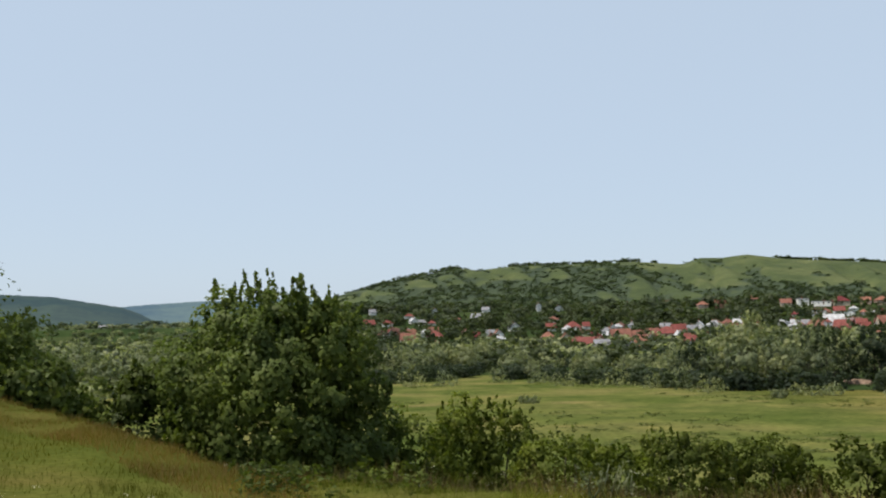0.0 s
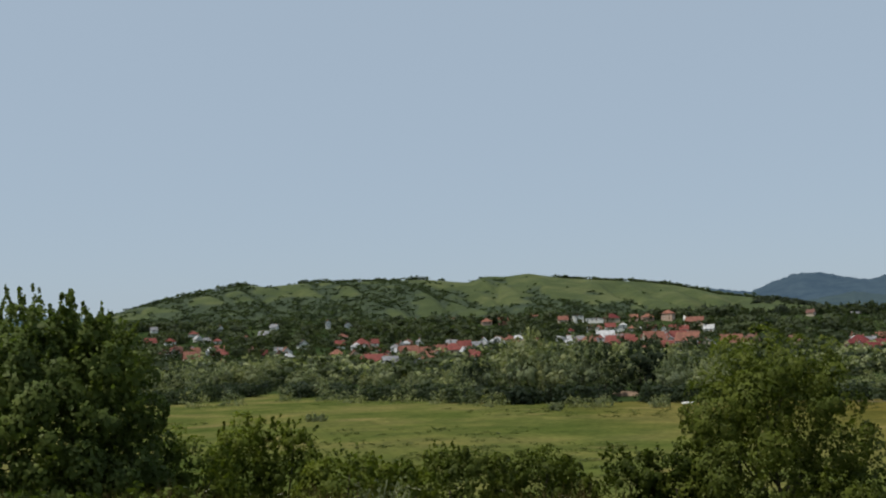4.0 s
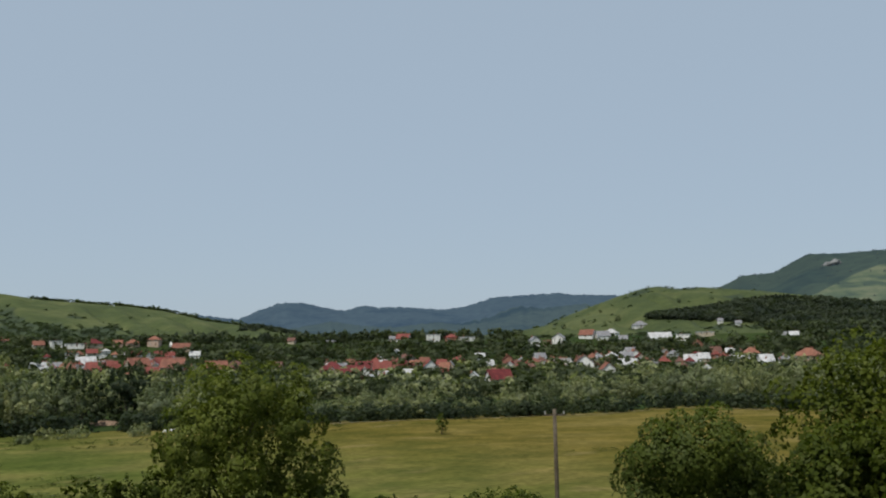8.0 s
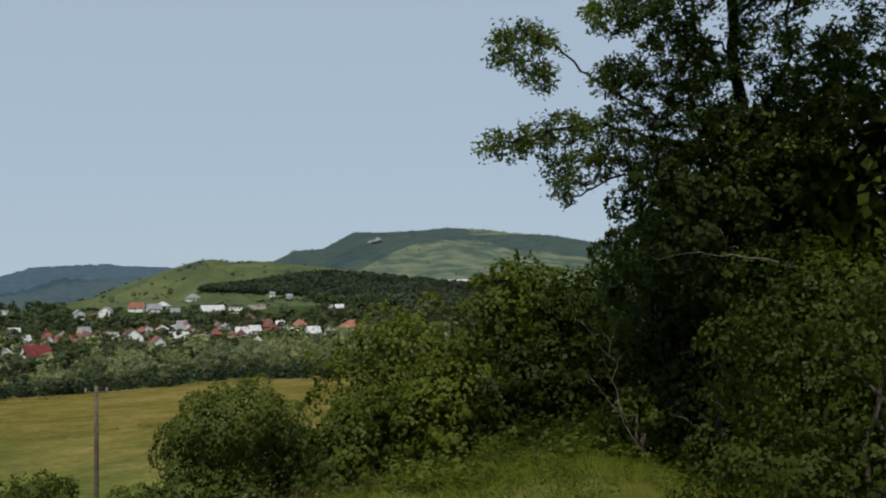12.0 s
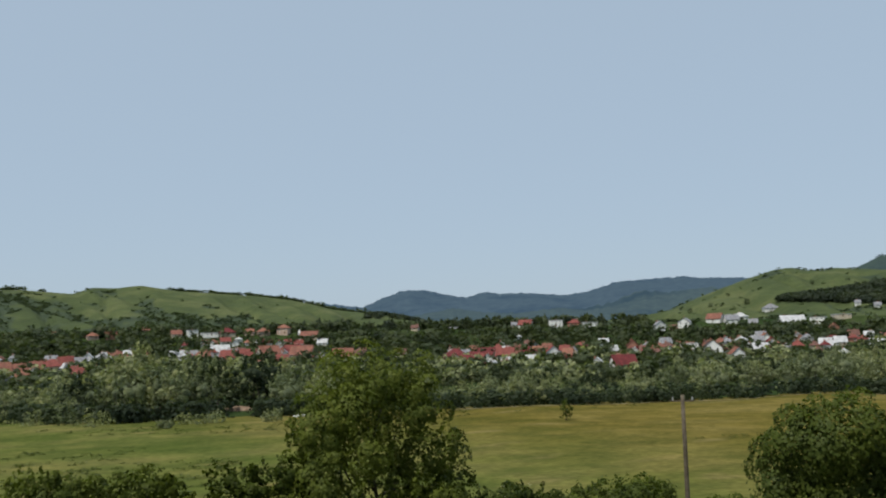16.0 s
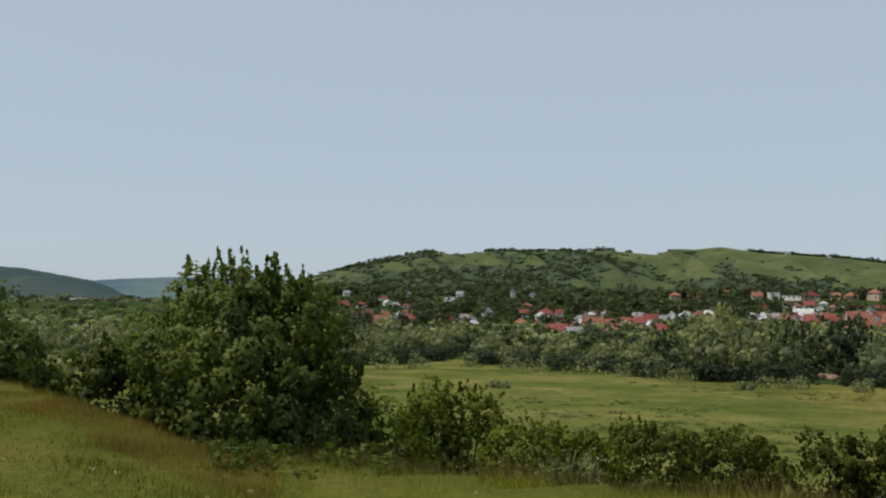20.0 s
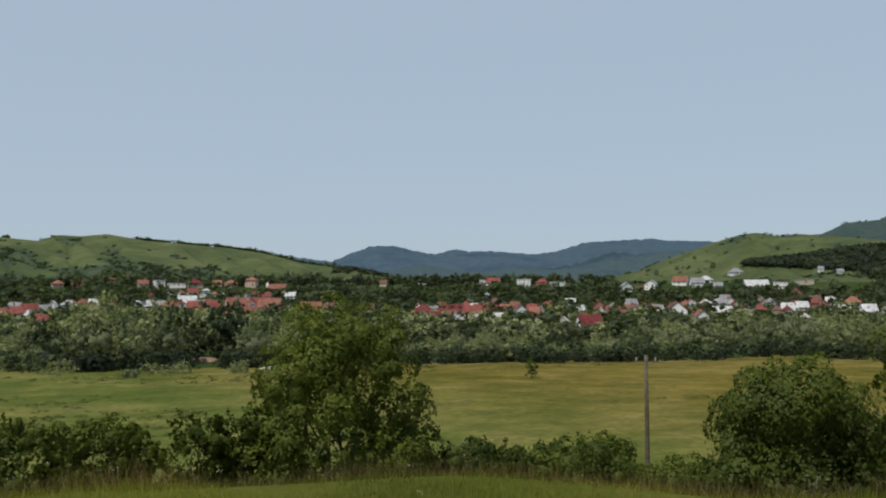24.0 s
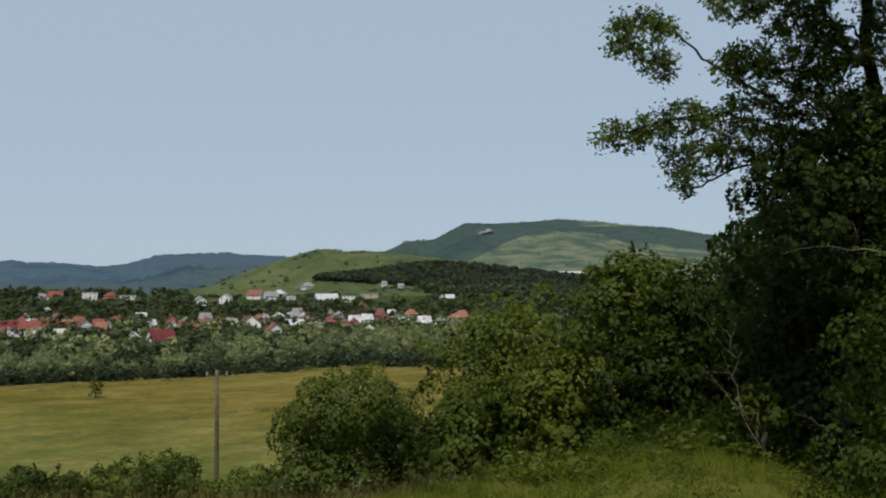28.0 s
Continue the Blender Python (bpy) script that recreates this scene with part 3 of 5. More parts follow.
def bush_between(name, label, category, az0, az1, el_top, r, mat, density, size, seed, **kw):
    """A bush that spans two bearings at that distance and rises to an elevation."""
    az = (az0 + az1) / 2
    place = on_ground(az, r)
    w = 2 * r * math.tan(radians((az1 - az0) / 2))
    h = EYE + r * math.tan(radians(el_top)) - place.z - kw.get("z0", 0.0)
    n = int(density * (w * h + w * w * 0.6))
    return shrub(name, label, category, place, w, w * kw.pop("deep", 0.85), h, mat, n, size, seed, **kw)


bush_between("broadleaf_tree", "dense dark green broadleaf tree with upright shoots", "tree", -15.5, -4.4, 1.95, 21, L_DARK, 1900, 0.1, 274, spiky=150, count=46, trunk=0.12, small=0.3, dome=3.0, core=0.95, tall=0.15, z0=0.5)
HEDGE = "bushes below the brow"


def hedge(label, az0, az1, el, r, mat, seed, **kw):
    bush_between("bush", label, "bush", az0, az1, el, r, mat, 1300, 0.088, seed, group=HEDGE, small=0.34, count=26, z0=0.9, **kw)


hedge("low green bush beside the big tree", -4.6, 0.6, -5.3, 22, L_FRESH, 21)
hedge("yellow-green bush with a pale round top", -1.2, 3.0, -4.3, 24, L_FRESH, 22, spiky=5)
hedge("yellow-green bush with a slender top shoot", 1.4, 5.6, -4.5, 24, L_FRESH, 23, spiky=7)
hedge("wide green bush in the hedge", 4.0, 9.6, -6.5, 23, L_FRESH, 24)
hedge("dark green bush in the hedge", 7.8, 12.0, -7.2, 23, L_FRESH, 25)
hedge("rounded dark green bush", 10.6, 16.2, -6.3, 25, L_PEAR, 26, spiky=5)
hedge("rounded mid-green bush in the hedge", 15.0, 20.8, -6.9, 26, L_MOSS, 27)
hedge("small dark bush with two tops", 21.4, 24.8, -6.8, 25, L_MOSS, 28)
hedge("small dark bush beside the fruit tree", 23.6, 27.8, -6.9, 25, L_MOSS, 29)
hedge("low olive bush at the slope's foot", 36.2, 42.6, -8.8, 27, L_PEAR, 30)
hedge("low dark olive bush at the slope's foot", 41.4, 49.4, -8.8, 28, L_PEAR, 31)
hedge("small olive bush at the pole's foot", 48.6, 54.6, -9.9, 27, L_PEAR, 32)
bush_between("fruit_tree", "leafy olive-green fruit tree with an open crown", "tree", 26.3, 36.3, -0.5, 26, L_PEAR, 1150, 0.09, 41, count=46, trunk=0.10, spiky=14, small=0.29, dome=1.8, stems=14, core=0.5, hollow=0.62, tall=0.09, z0=1.0)
# thicket to the right
THICK = "thicket at the hillside's edge"


def thicket(label, az0, az1, el, r, mat, seed, **kw):
    kw.setdefault("count", 19)
    bush_between("bush", label, "bush", az0, az1, el, r, mat, 0.85 * kw.pop("many", 2000), 1.25 * kw.pop("size", 0.07), seed, group=THICK, small=0.42, core=0.95, hollow=0.8, **kw)


thicket("broad dome-shaped olive bush", 53.6, 62.4, -4.4, 23, L_PEAR, 51, count=30, dome=3.0, many=3400)
thicket("tall green bush in the thicket", 63.3, 71.4, 1.3, 19, L_THICK, 52, spiky=6)
thicket("tall fresh green bush with pointed tops", 69.6, 77.8, 3.3, 17.5, L_THICK, 53, spiky=10, tall=0.08)
# bushes by the hollow: shade is in their leaf colour
thicket("green bush beside the dark hollow", 74.8, 81.0, 4.0, 16.4, L_PART_SHADE, 70)
thicket("tall shaded bush under the tree", 79.2, 90.0, 7.4, 16, L_PART_SHADE, 54, spiky=6, many=2600, size=0.062)
thicket("tall shaded bush behind the trunk", 83.0, 99.0, 8.4, 15.5, L_DEEP_SHADE, 58, many=1300, size=0.085)
thicket("low bush with bright leaves", 62.0, 68.8, -4.4, 16.4, L_THICK, 55)
thicket("low scrubby bush in the thicket", 65.4, 73.4, -2.6, 16, L_THICK, 56)
thicket("low green bush at the hollow's rim", 71.4, 79.0, -2.6, 15.6, L_PART_SHADE, 59)
thicket("sunlit leafy bush over the hollow", 79.8, 87.6, 6.8, 12.6, L_HANG, 71, z0=1.75, stems=7, size=0.06, many=1500)
thicket("close bush with large light leaves", 84.8, 101.0, 3.0, 8.6, L_THICK, 57, size=0.036, many=3800, count=40)
thicket("small leafy bush before the hollow", 78.2, 83.6, -5.2, 11.5, L_MOSS, 60, size=0.055, many=1500)
# leaf colour darkened for the tree's shade, here and behind the trunk
thicket("shaded leafy undergrowth climbing the trunk", 82.2, 97.0, 14.0, 13.4, L_DEEP_SHADE, 67, spiky=8, many=2000, size=0.068)
thicket("dark leafy shade under the tree", 80.6, 90.0, 8.4, 10.5, L_DEEP_SHADE, 72, z0=1.9, stems=3, trunk=0.018, size=0.05, many=1900)
thicket("tall shaded bush beside the trunk", 87.4, 106.0, 12.6, 12.6, L_MOSS, 68, many=900, size=0.12)
thicket("dense bush closing the thicket", 96.0, 116.0, 6.0, 12, L_DARK, 65, many=700)
# left thicket
LEFT = "bushes on the upper slope"


def upper(label, az0, az1, el, r, mat, seed, **kw):
    bush_between("bush", label, "bush", az0, az1, el, r, mat, 800, 0.13, seed, group=LEFT, small=0.28, count=26, **kw)


upper("dark hawthorn-like bush on the slope", -36.0, -22.2, 1.8, 27, L_DARK, 61)
upper("dark rounded bush on the slope", -25.6, -19.6, -1.1, 25, L_DARK, 62)
upper("low fresh bush beside the big tree", -20.4, -13.8, -2.2, 24.5, L_PEAR, 66, spiky=4)
upper("low green bush at the tree's foot", -16.8, -12.6, -5.4, 20.5, L_MOSS, 63)
upper("tall bush on the upper slope", -50.0, -33.0, 4.6, 27, L_DARK, 64)


# ---- the tree that leans over the right of the view ----
def overhanging_tree():
    """A trunk that forks into long limbs; leafy sprays fan out from the limbs, with sky between them."""
    g = np.random.default_rng(77)
    base = on_ground(87.6, 11.6)
    ob = thing("overhanging_tree", base, "tall half-shaded tree with open spreading branches", "tree")
    o = Vector(base)

    def place(a, e, r=11.6):
        return at(a, e - 0.8, r) - o

    def through_points(pts, r0, r1, name):
        """A limb through the given places, with a slight waver."""
        line = [pts[0]]
        for p, q in zip(pts, pts[1:]):
            line += bend(p, q, g, 4, 0.12)[1:]
        tb = Tubes(8)
        tb.add(line, r0, r1)
        tubes.append((name, tb))
        skeleton.extend(np.array(q) for q in line[2:])
        owners.extend([len(tubes) - 1] * len(line[2:]))

    tubes, skeleton, owners = [], [], []
    through_points([Vector((0, 0, -0.3)), place(88.0, 3.9), place(88.4, 8.8), place(87.2, 12.6), place(87.0, 17.5), place(86.4, 26)], 0.095, 0.05, "trunk")
    for pts, r, dist in (
            (((86.9, 10.2), (83.6, 11.0), (81.4, 12.4), (79.0, 14.0), (77.6, 15.3), (76.2, 16.5)), 0.028, 11.3),
            (((86.8, 9.4), (84.2, 9.6), (81.2, 10.9), (78.0, 11.4), (75.0, 10.9), (72.4, 10.2)), 0.024, 11.1),
            (((86.9, 8.4), (83.0, 8.5), (80.4, 8.4), (78.4, 7.6), (77.0, 6.6)), 0.018, 11.4),
            (((87.0, 13.2), (84.8, 15.2), (82.6, 17.6), (80.6, 20.5)), 0.026, 11.5),
            (((87.0, 14.4), (85.0, 16.2), (83.8, 19.5), (83.6, 23)), 0.020, 11.9),
            (((88.2, 10.4), (89.4, 13.2), (90.2, 17.5), (91.0, 23.0)), 0.026, 11.6),
            (((88.4, 9.2), (91.0, 11.4), (94.0, 13.4), (97.0, 15.0)), 0.023, 11.7),
            (((86.9, 16.0), (88.6, 19.0), (92.6, 22.5), (97.0, 26.0)), 0.03, 11.4),
            # unseen limb that carries the added shading sprays
            (((86.5, 24.0), (86.0, 30.0), (86.5, 36.0)), 0.04, 10.6)):
        through_points([place(*pts[0])] + [place(a, e, 11.6 + (dist - 11.6) * (i + 1) / len(pts) + g.normal() * 0.1) for i, (a, e) in enumerate(pts[1:])], r, 0.009, "limb")
    leaves_p, leaves_n = [], []
    # sprays from 30 degrees up are unseen, added to shade the thicket
    # sprays: bearing and elevation of the middle, half width and height in degrees, twigs
    pads = [(74.6, 16.0, 1.9, 1.7, 62), (76.0, 13.9, 1.2, 0.7, 16), (73.6, 10.4, 1.9, 1.0, 40), (76.6, 11.2, 2.2, 1.1, 56), (78.4, 9.0, 2.6, 1.0, 52), (77.0, 7.6, 1.3, 0.8, 22), (80.6, 10.6, 2.6, 1.7, 84),
            (80.2, 14.0, 1.8, 1.1, 36), (80.4, 17.6, 2.0, 1.4, 60), (83.6, 14.4, 2.4, 2.4, 90), (82.6, 8.2, 2.0, 1.3, 70), (84.4, 10.6, 2.2, 1.8, 110), (84.0, 18.4, 2.6, 1.8, 90), (86.6, 13.8, 2.2, 2.2, 70),
            (87.6, 10.0, 2.2, 1.8, 100), (88.8, 17.0, 2.4, 2.2, 80), (91.4, 13.4, 2.2, 2.2, 90), (91.0, 19.0, 2.6, 2.0, 80), (94.6, 15.6, 2.6, 2.6, 90), (90.6, 10.0, 2.4, 1.6, 90), (82.0, 21.5, 3.0, 2.0, 70), (86.5, 23.0, 3.2, 2.6, 70),
            (93.0, 24.0, 3.6, 2.6, 70), (91.0, 30.0, 5.0, 5.0, 240), (99.0, 30.0, 5.0, 5.0, 180), (94.0, 38.0, 7.0, 5.0, 200),
            (82.2, 13.4, 2.2, 1.6, 24), (84.6, 13.2, 2.0, 2.0, 30), (83.4, 16.6, 2.2, 1.6, 30), (75.2, 15.6, 2.2, 1.8, 30), (77.6, 10.2, 3.0, 1.6, 20), (84.2, 8.0, 2.0, 1.2, 30)]
    for a0, e0, da, de, count in pads:
        for _ in range(int(count * (1.2 if a0 < 79 else 1.5 if e0 < 13 else 1.7))):
            q, u = g.uniform(0, 2 * math.pi), g.uniform() ** 0.5
            tip = np.array(place(a0 + da * u * math.cos(q), e0 + de * u * math.sin(q), (11.4 if e0 < 20 else 10.2) + g.normal() * 0.35))
            S = np.array(skeleton)
            best = int(np.argmin(np.linalg.norm(S - tip, axis=1) + 0.18 * np.linalg.norm(S[:, :2], axis=1)))
            start, owner = S[best], owners[best]
            pts = bend(start, tip, g, 5, 0.16, 0.06)
            tubes[owner][1].add(pts, 0.0095, 0.003, 3)
            skeleton.extend(np.array(p) for p in pts[2:5])
            owners.extend([owner] * 3)
            m = 15 if a0 < 82 else 15 if e0 < 20 else 26
            span = min(1.0, 0.5 / max(0.05, np.linalg.norm(tip - start)))
            t = 1.04 - span * g.uniform(0, 1, (m, 1)) ** 1.3
            leaves_p.append(start + (tip - start) * t + g.normal(size=(m, 3)) * np.array([0.05, 0.05, 0.035]) * (1 if e0 < 20 else 2.2))
            leaves_n.append(g.normal(size=(m, 3)) * 0.55 + np.array([0, 0, 0.8]))
    # bark colour darkened for the shade inside the crown
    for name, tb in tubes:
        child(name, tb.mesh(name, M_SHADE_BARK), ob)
    P, N = np.concatenate(leaves_p), np.concatenate(leaves_n)
    child("crown", quads_mesh("crown", leaves_at(P, N, 0.06, g, 0.52), L_HANG), ob)


overhanging_tree()

# ---- the village ----


def plaster(name, c):
    return mottled(name, tuple(v * 0.88 for v in c), c, tuple(min(0.85, v * 1.06) for v in c), 0.4, 5.0, 0.85)


def tiled(name, c):
    m = mottled(name, tuple(v * 0.7 for v in c), c, tuple(min(0.9, v * 1.25) for v in c), 0.6, 3.0, 0.75, 0.5, 0.05)
    return m


WALLS = {"white": plaster("white_plaster", (0.74, 0.73, 0.69)), "cream": plaster("cream_plaster", (0.505, 0.428, 0.321)), "orange": plaster("orange_plaster", (0.495, 0.360, 0.279)), "grey": plaster("grey_plaster", (0.342, 0.333, 0.315)), "brick": plaster("brick_wall", (0.342, 0.171, 0.117))}
ROOFS = {"red": tiled("red_tiles", (0.175, 0.05, 0.04)), "crimson": tiled("crimson_sheet", (0.115, 0.022, 0.022)), "orange": tiled("orange_tiles", (0.225, 0.098, 0.064)), "brown": tiled("brown_tiles", (0.13, 0.065, 0.05)), "grey": tiled("grey_sheet", (0.20, 0.20, 0.21)), "white": tiled("pale_sheet", (0.42, 0.42, 0.42)), "rust": tiled("rusty_tiles", (0.19, 0.08, 0.055))}
M_PANE = shader("window_glass", 0.08, 0.5)[0]
M_PANE.node_tree.nodes["Principled BSDF"].inputs["Base Color"].default_value = (0.03, 0.035, 0.04, 1)
M_FRAME = plaster("window_frame", (0.74, 0.73, 0.70))
M_DOOR = mottled("door_wood", (0.10, 0.06, 0.035), (0.15, 0.09, 0.05), (0.2, 0.12, 0.07), 1.0, 8.0)


def slab(bm, x0, x1, y0, y1, z0, z1):
    v = [bm.verts.new((x, y, z)) for z in (z0, z1) for x, y in ((x0, y0), (x1, y0), (x1, y1), (x0, y1))]
    for f in ((3, 2, 1, 0), (4, 5, 6, 7), (0, 1, 5, 4), (1, 2, 6, 5), (2, 3, 7, 6), (3, 0, 4, 7)):
        bm.faces.new([v[i] for i in f])


def done(bm, name, mat):
    bmesh.ops.recalc_face_normals(bm, faces=bm.faces)
    me = bpy.data.meshes.new(name)
    bm.to_mesh(me)
    bm.free()
    me.materials.append(mat)
    return me


def part(name, bm, mat, parent, label=""):
    return child(name, done(bm, name, mat), parent, label)


def box_mesh(name, sx, sy, sz, mat):
    bm = bmesh.new()
    slab(bm, -sx / 2, sx / 2, -sy / 2, sy / 2, 0, sz)
    bmesh.ops.bevel(bm, geom=bm.edges[:], offset=min(sx, sy, sz) * 0.12, segments=1, affect="EDGES")
    return done(bm, name, mat)


def frame_mesh(w, h):
    bm = bmesh.new()
    t = 0.12
    slab(bm, -w / 2, -w / 2 + t, -0.08, 0.02, 0, h)
    slab(bm, w / 2 - t, w / 2, -0.08, 0.02, 0, h)
    slab(bm, -w / 2 + t, w / 2 - t, -0.08, 0.02, 0, t)
    slab(bm, -w / 2 + t, w / 2 - t, -0.08, 0.02, h - t, h)
    slab(bm, -0.04, 0.04, -0.07, 0.02, t, h - t)
    return done(bm, "window", M_FRAME)


WIN = frame_mesh(1.0, 1.25)
PANE = box_mesh("pane", 0.8, 0.05, 1.05, M_PANE)
DOOR = box_mesh("door", 1.0, 0.10, 1.85, M_DOOR)


def window(parent, x, y, z, turn):
    w = child("window", WIN, parent)
    w.location, w.rotation_euler.z = (x, y, z), turn
    p = child("pane", PANE, w)
    p.location = (0, 0.0, 0.1)


def roof_gable(w, d, h, rise, over=0.45, t=0.16):
    """Two pitched slabs with eaves; the ridge runs along x."""
    bm = bmesh.new()
    e = over * rise / (d / 2)
    prof = [(-d / 2 - over, h - e), (0, h + rise), (d / 2 + over, h - e)]
    lo = [bm.verts.new((x, y, z + 0.02)) for x in (-w / 2 - over, w / 2 + over) for y, z in prof]
    hi = [bm.verts.new((x, y, z + t + 0.02)) for x in (-w / 2 - over, w / 2 + over) for y, z in prof]
    for a, b in ((0, 1), (1, 2)):
        bm.faces.new((hi[a], hi[b], hi[b + 3], hi[a + 3]))
        bm.faces.new((lo[a], lo[a + 3], lo[b + 3], lo[b]))
        bm.faces.new((lo[a], lo[b], hi[b], hi[a]))
        bm.faces.new((lo[a + 3], hi[a + 3], hi[b + 3], lo[b + 3]))
    bm.faces.new((lo[0], hi[0], hi[3], lo[3]))
    bm.faces.new((lo[2], lo[5], hi[5], hi[2]))
    return bm


def roof_hip(w, d, h, rise, over=0.5, t=0.16):
    bm = bmesh.new()
    x, y, k = w / 2 + over, d / 2 + over, max(0.2, w / 2 - d / 2)
    a = [bm.verts.new(p) for p in ((-x, -y, h), (x, -y, h), (x, y, h), (-x, y, h))]
    b = [bm.verts.new(p) for p in ((-x, -y, h + t), (x, -y, h + t), (x, y, h + t), (-x, y, h + t))]
    c = [bm.verts.new((-k, 0, h + t + rise)), bm.verts.new((k, 0, h + t + rise))]
    bm.faces.new(a[::-1])
    for i in range(4):
        j = (i + 1) % 4
        bm.faces.new((a[i], a[j], b[j], b[i]))
    bm.faces.new((b[0], b[1], c[1], c[0]))
    bm.faces.new((b[2], b[3], c[0], c[1]))
    bm.faces.new((b[1], b[2], c[1]))
    bm.faces.new((b[3], b[0], c[0]))
    return bm


WORDS = {"red": "red-tiled", "crimson": "crimson sheet-metal", "orange": "orange-tiled", "brown": "brown-tiled", "grey": "grey sheet-metal", "white": "pale sheet-metal", "rust": "rusty brown-tiled"}
gh = np.random.default_rng(31)
HOMES = []


def home(az, el, width, roof="red", wall="white", shape="gable", face="eave", floors=1, deep=0.8, lift=0.0):
    """A village house whose visible foot is seen at that bearing and elevation. width: degrees across."""
    front = el < -0.3
    r = seat(az, el - (0.36 if front else 0.0))
    width = (0.94 if front else 0.84) * (width if width < 0.7 else 0.7 + (width - 0.7) * 0.9)
    w = max(3.0, 2 * r * math.tan(radians(width / 2)))
    d = min(max(w * deep, 4.0), 10.0)
    h = 2.4 * floors - (0.1 if front else 0.5)
    rise = (0.4 if shape == "gable" else 0.34) * min(w, d) + (0.9 if front else 0.4)
    p = on_ground(az, r, 0.0)
    turn = -radians(az) + gh.uniform(-0.4, 0.4) + (math.pi / 2 if face == "gable" else 0)
    HOMES.append((az, r, width))
    ob = thing("house", (p.x, p.y, p.z + lift), f"{wall} {floors}-storey house with {WORDS[roof]} {shape} roof", "house", "houses of the village", turn=turn)
    if face == "gable":
        w, d = d, w
    base = -1.6
    bm = bmesh.new()
    slab(bm, -w / 2, w / 2, -d / 2, d / 2, base, h)
    if shape == "gable":
        for x in (-w / 2, w / 2):
            s = 0.2 if x < 0 else -0.2
            v = [bm.verts.new(q) for q in ((x, -d / 2, h), (x, d / 2, h), (x, 0, h + rise), (x + s, -d / 2, h), (x + s, d / 2, h), (x + s, 0, h + rise))]
            bm.faces.new(v[:3])
            bm.faces.new(v[3:])
            bm.faces.new((v[0], v[2], v[5], v[3]))
            bm.faces.new((v[1], v[4], v[5], v[2]))
    part("wall", bm, WALLS[wall], ob)
    if shape == "gable":
        part("roof", roof_gable(w, d, h, rise), ROOFS[roof], ob)
    elif shape == "hip":
        part("roof", roof_hip(w, d, h, rise), ROOFS[roof], ob)
    else:
        bm = bmesh.new()
        slab(bm, -w / 2 - 0.2, w / 2 + 0.2, -d / 2 - 0.2, d / 2 + 0.2, h + 0.003, h + 0.45)
        part("roof", bm, ROOFS[roof], ob)
    bm = bmesh.new()
    cx, cy = w * gh.uniform(-0.3, 0.3), d * 0.12
    slab(bm, cx - 0.3, cx + 0.3, cy - 0.3, cy + 0.3, h + (0.4 if shape == "flat" else rise * 0.4), h + (1.3 if shape == "flat" else rise + 0.7))
    part("chimney", bm, WALLS["brick"], ob)
    for f in range(floors):
        z = 0.55 + 2.5 * f
        n = max(1, min(4, int(w / 3.2)))
        for i in range(n):
            x = w * ((i + 0.5) / n - 0.5)
            if f == 0 and i == n // 2 and n > 1:
                q = child("door", DOOR, ob)
                q.location = (x, -d / 2 - 0.03, 0.05)
            else:
                window(ob, x, -d / 2 - 0.03, z, 0)
        m = max(1, min(2, int(d / 4.0)))
        for sx in (-1, 1):
            for i in range(m):
                y = d * ((i + 0.5) / m - 0.5)
                window(ob, sx * (w / 2 + 0.03), y, z, sx * math.pi / 2)
    return ob


home(-4.6, -0.24, 0.75, "red", "cream")
home(-3.5, -0.23, 0.75, "red", "white", "hip")
home(-2.3, -0.92, 0.95, "rust", "brick")
home(-0.6, -0.79, 0.95, "red", "white", "hip")
home(-1.9, -0.11, 0.6, "white", "white", "gable", "gable")
home(-1.4, -0.22, 0.5, "grey", "white")
home(-4.4, 0.33, 0.45, "grey", "white")
home(-0.6, 0.37, 0.35, "grey", "white", "gable", "gable")
home(1.9, 0.04, 0.7, "grey", "white")
home(2.5, 0.5, 0.5, "grey", "white")
home(4.2, -0.33, 0.7, "grey", "white", "gable", "gable", 1)
home(5.7, 0.30, 0.32, "grey", "white", "gable", "gable", 2)
home(6.9, 0.5, 0.5, "grey", "white", "gable", "gable")
home(6.4, -0.38, 0.6, "red", "white")
home(6.2, -0.96, 0.75, "orange", "cream", "hip")
home(7.7, -0.37, 0.95, "red", "brick", "hip")
home(8.4, -1.51, 1.3, "red", "white", "gable", "eave", 1)
home(9.4, -1.61, 1.0, "grey", "grey")
home(10.5, -1.03, 1.3, "rust", "brick")
home(11.6, -1.02, 0.85, "rust", "orange")
home(12.3, -1.23, 0.6, "grey", "white", "gable", "gable")
home(13.2, -0.88, 1.3, "red", "cream", "hip")
home(14.7, -1.36, 1.0, "red", "white", "hip")
home(13.9, -0.7, 0.95, "red", "brick")
home(15.1, -0.64, 0.45, "white", "white", "gable", "gable", 2)
home(13.3, 0.6, 0.6, "rust", "orange")
home(11.0, 0.6, 0.5, "crimson", "brick")
home(15.3, 0.38, 0.7, "orange", "orange", "hip")
home(16.3, 0.45, 0.7, "orange", "brick")
home(18.1, 0.6, 0.72, "orange", "orange", "hip", "eave", 2)
home(19.9, 0.41, 0.7, "rust", "cream")
home(20.8, 0.45, 0.7, "white", "white", "flat", "eave", 2)
home(21.8, 0.31, 1.3, "white", "white", "flat", "eave", 1)
home(22.8, 0.5, 1.1, "crimson", "cream", "hip")
home(22.7, -0.01, 0.7, "red", "white")
home(20.0, -0.58, 1.05, "white", "white")
home(21.4, -0.56, 1.05, "orange", "brick", "hip")
home(22.4, -0.33, 1.15, "white", "cream")
home(22.9, -0.65, 1.05, "red", "brick")
home(23.5, -0.43, 0.7, "brown", "white")
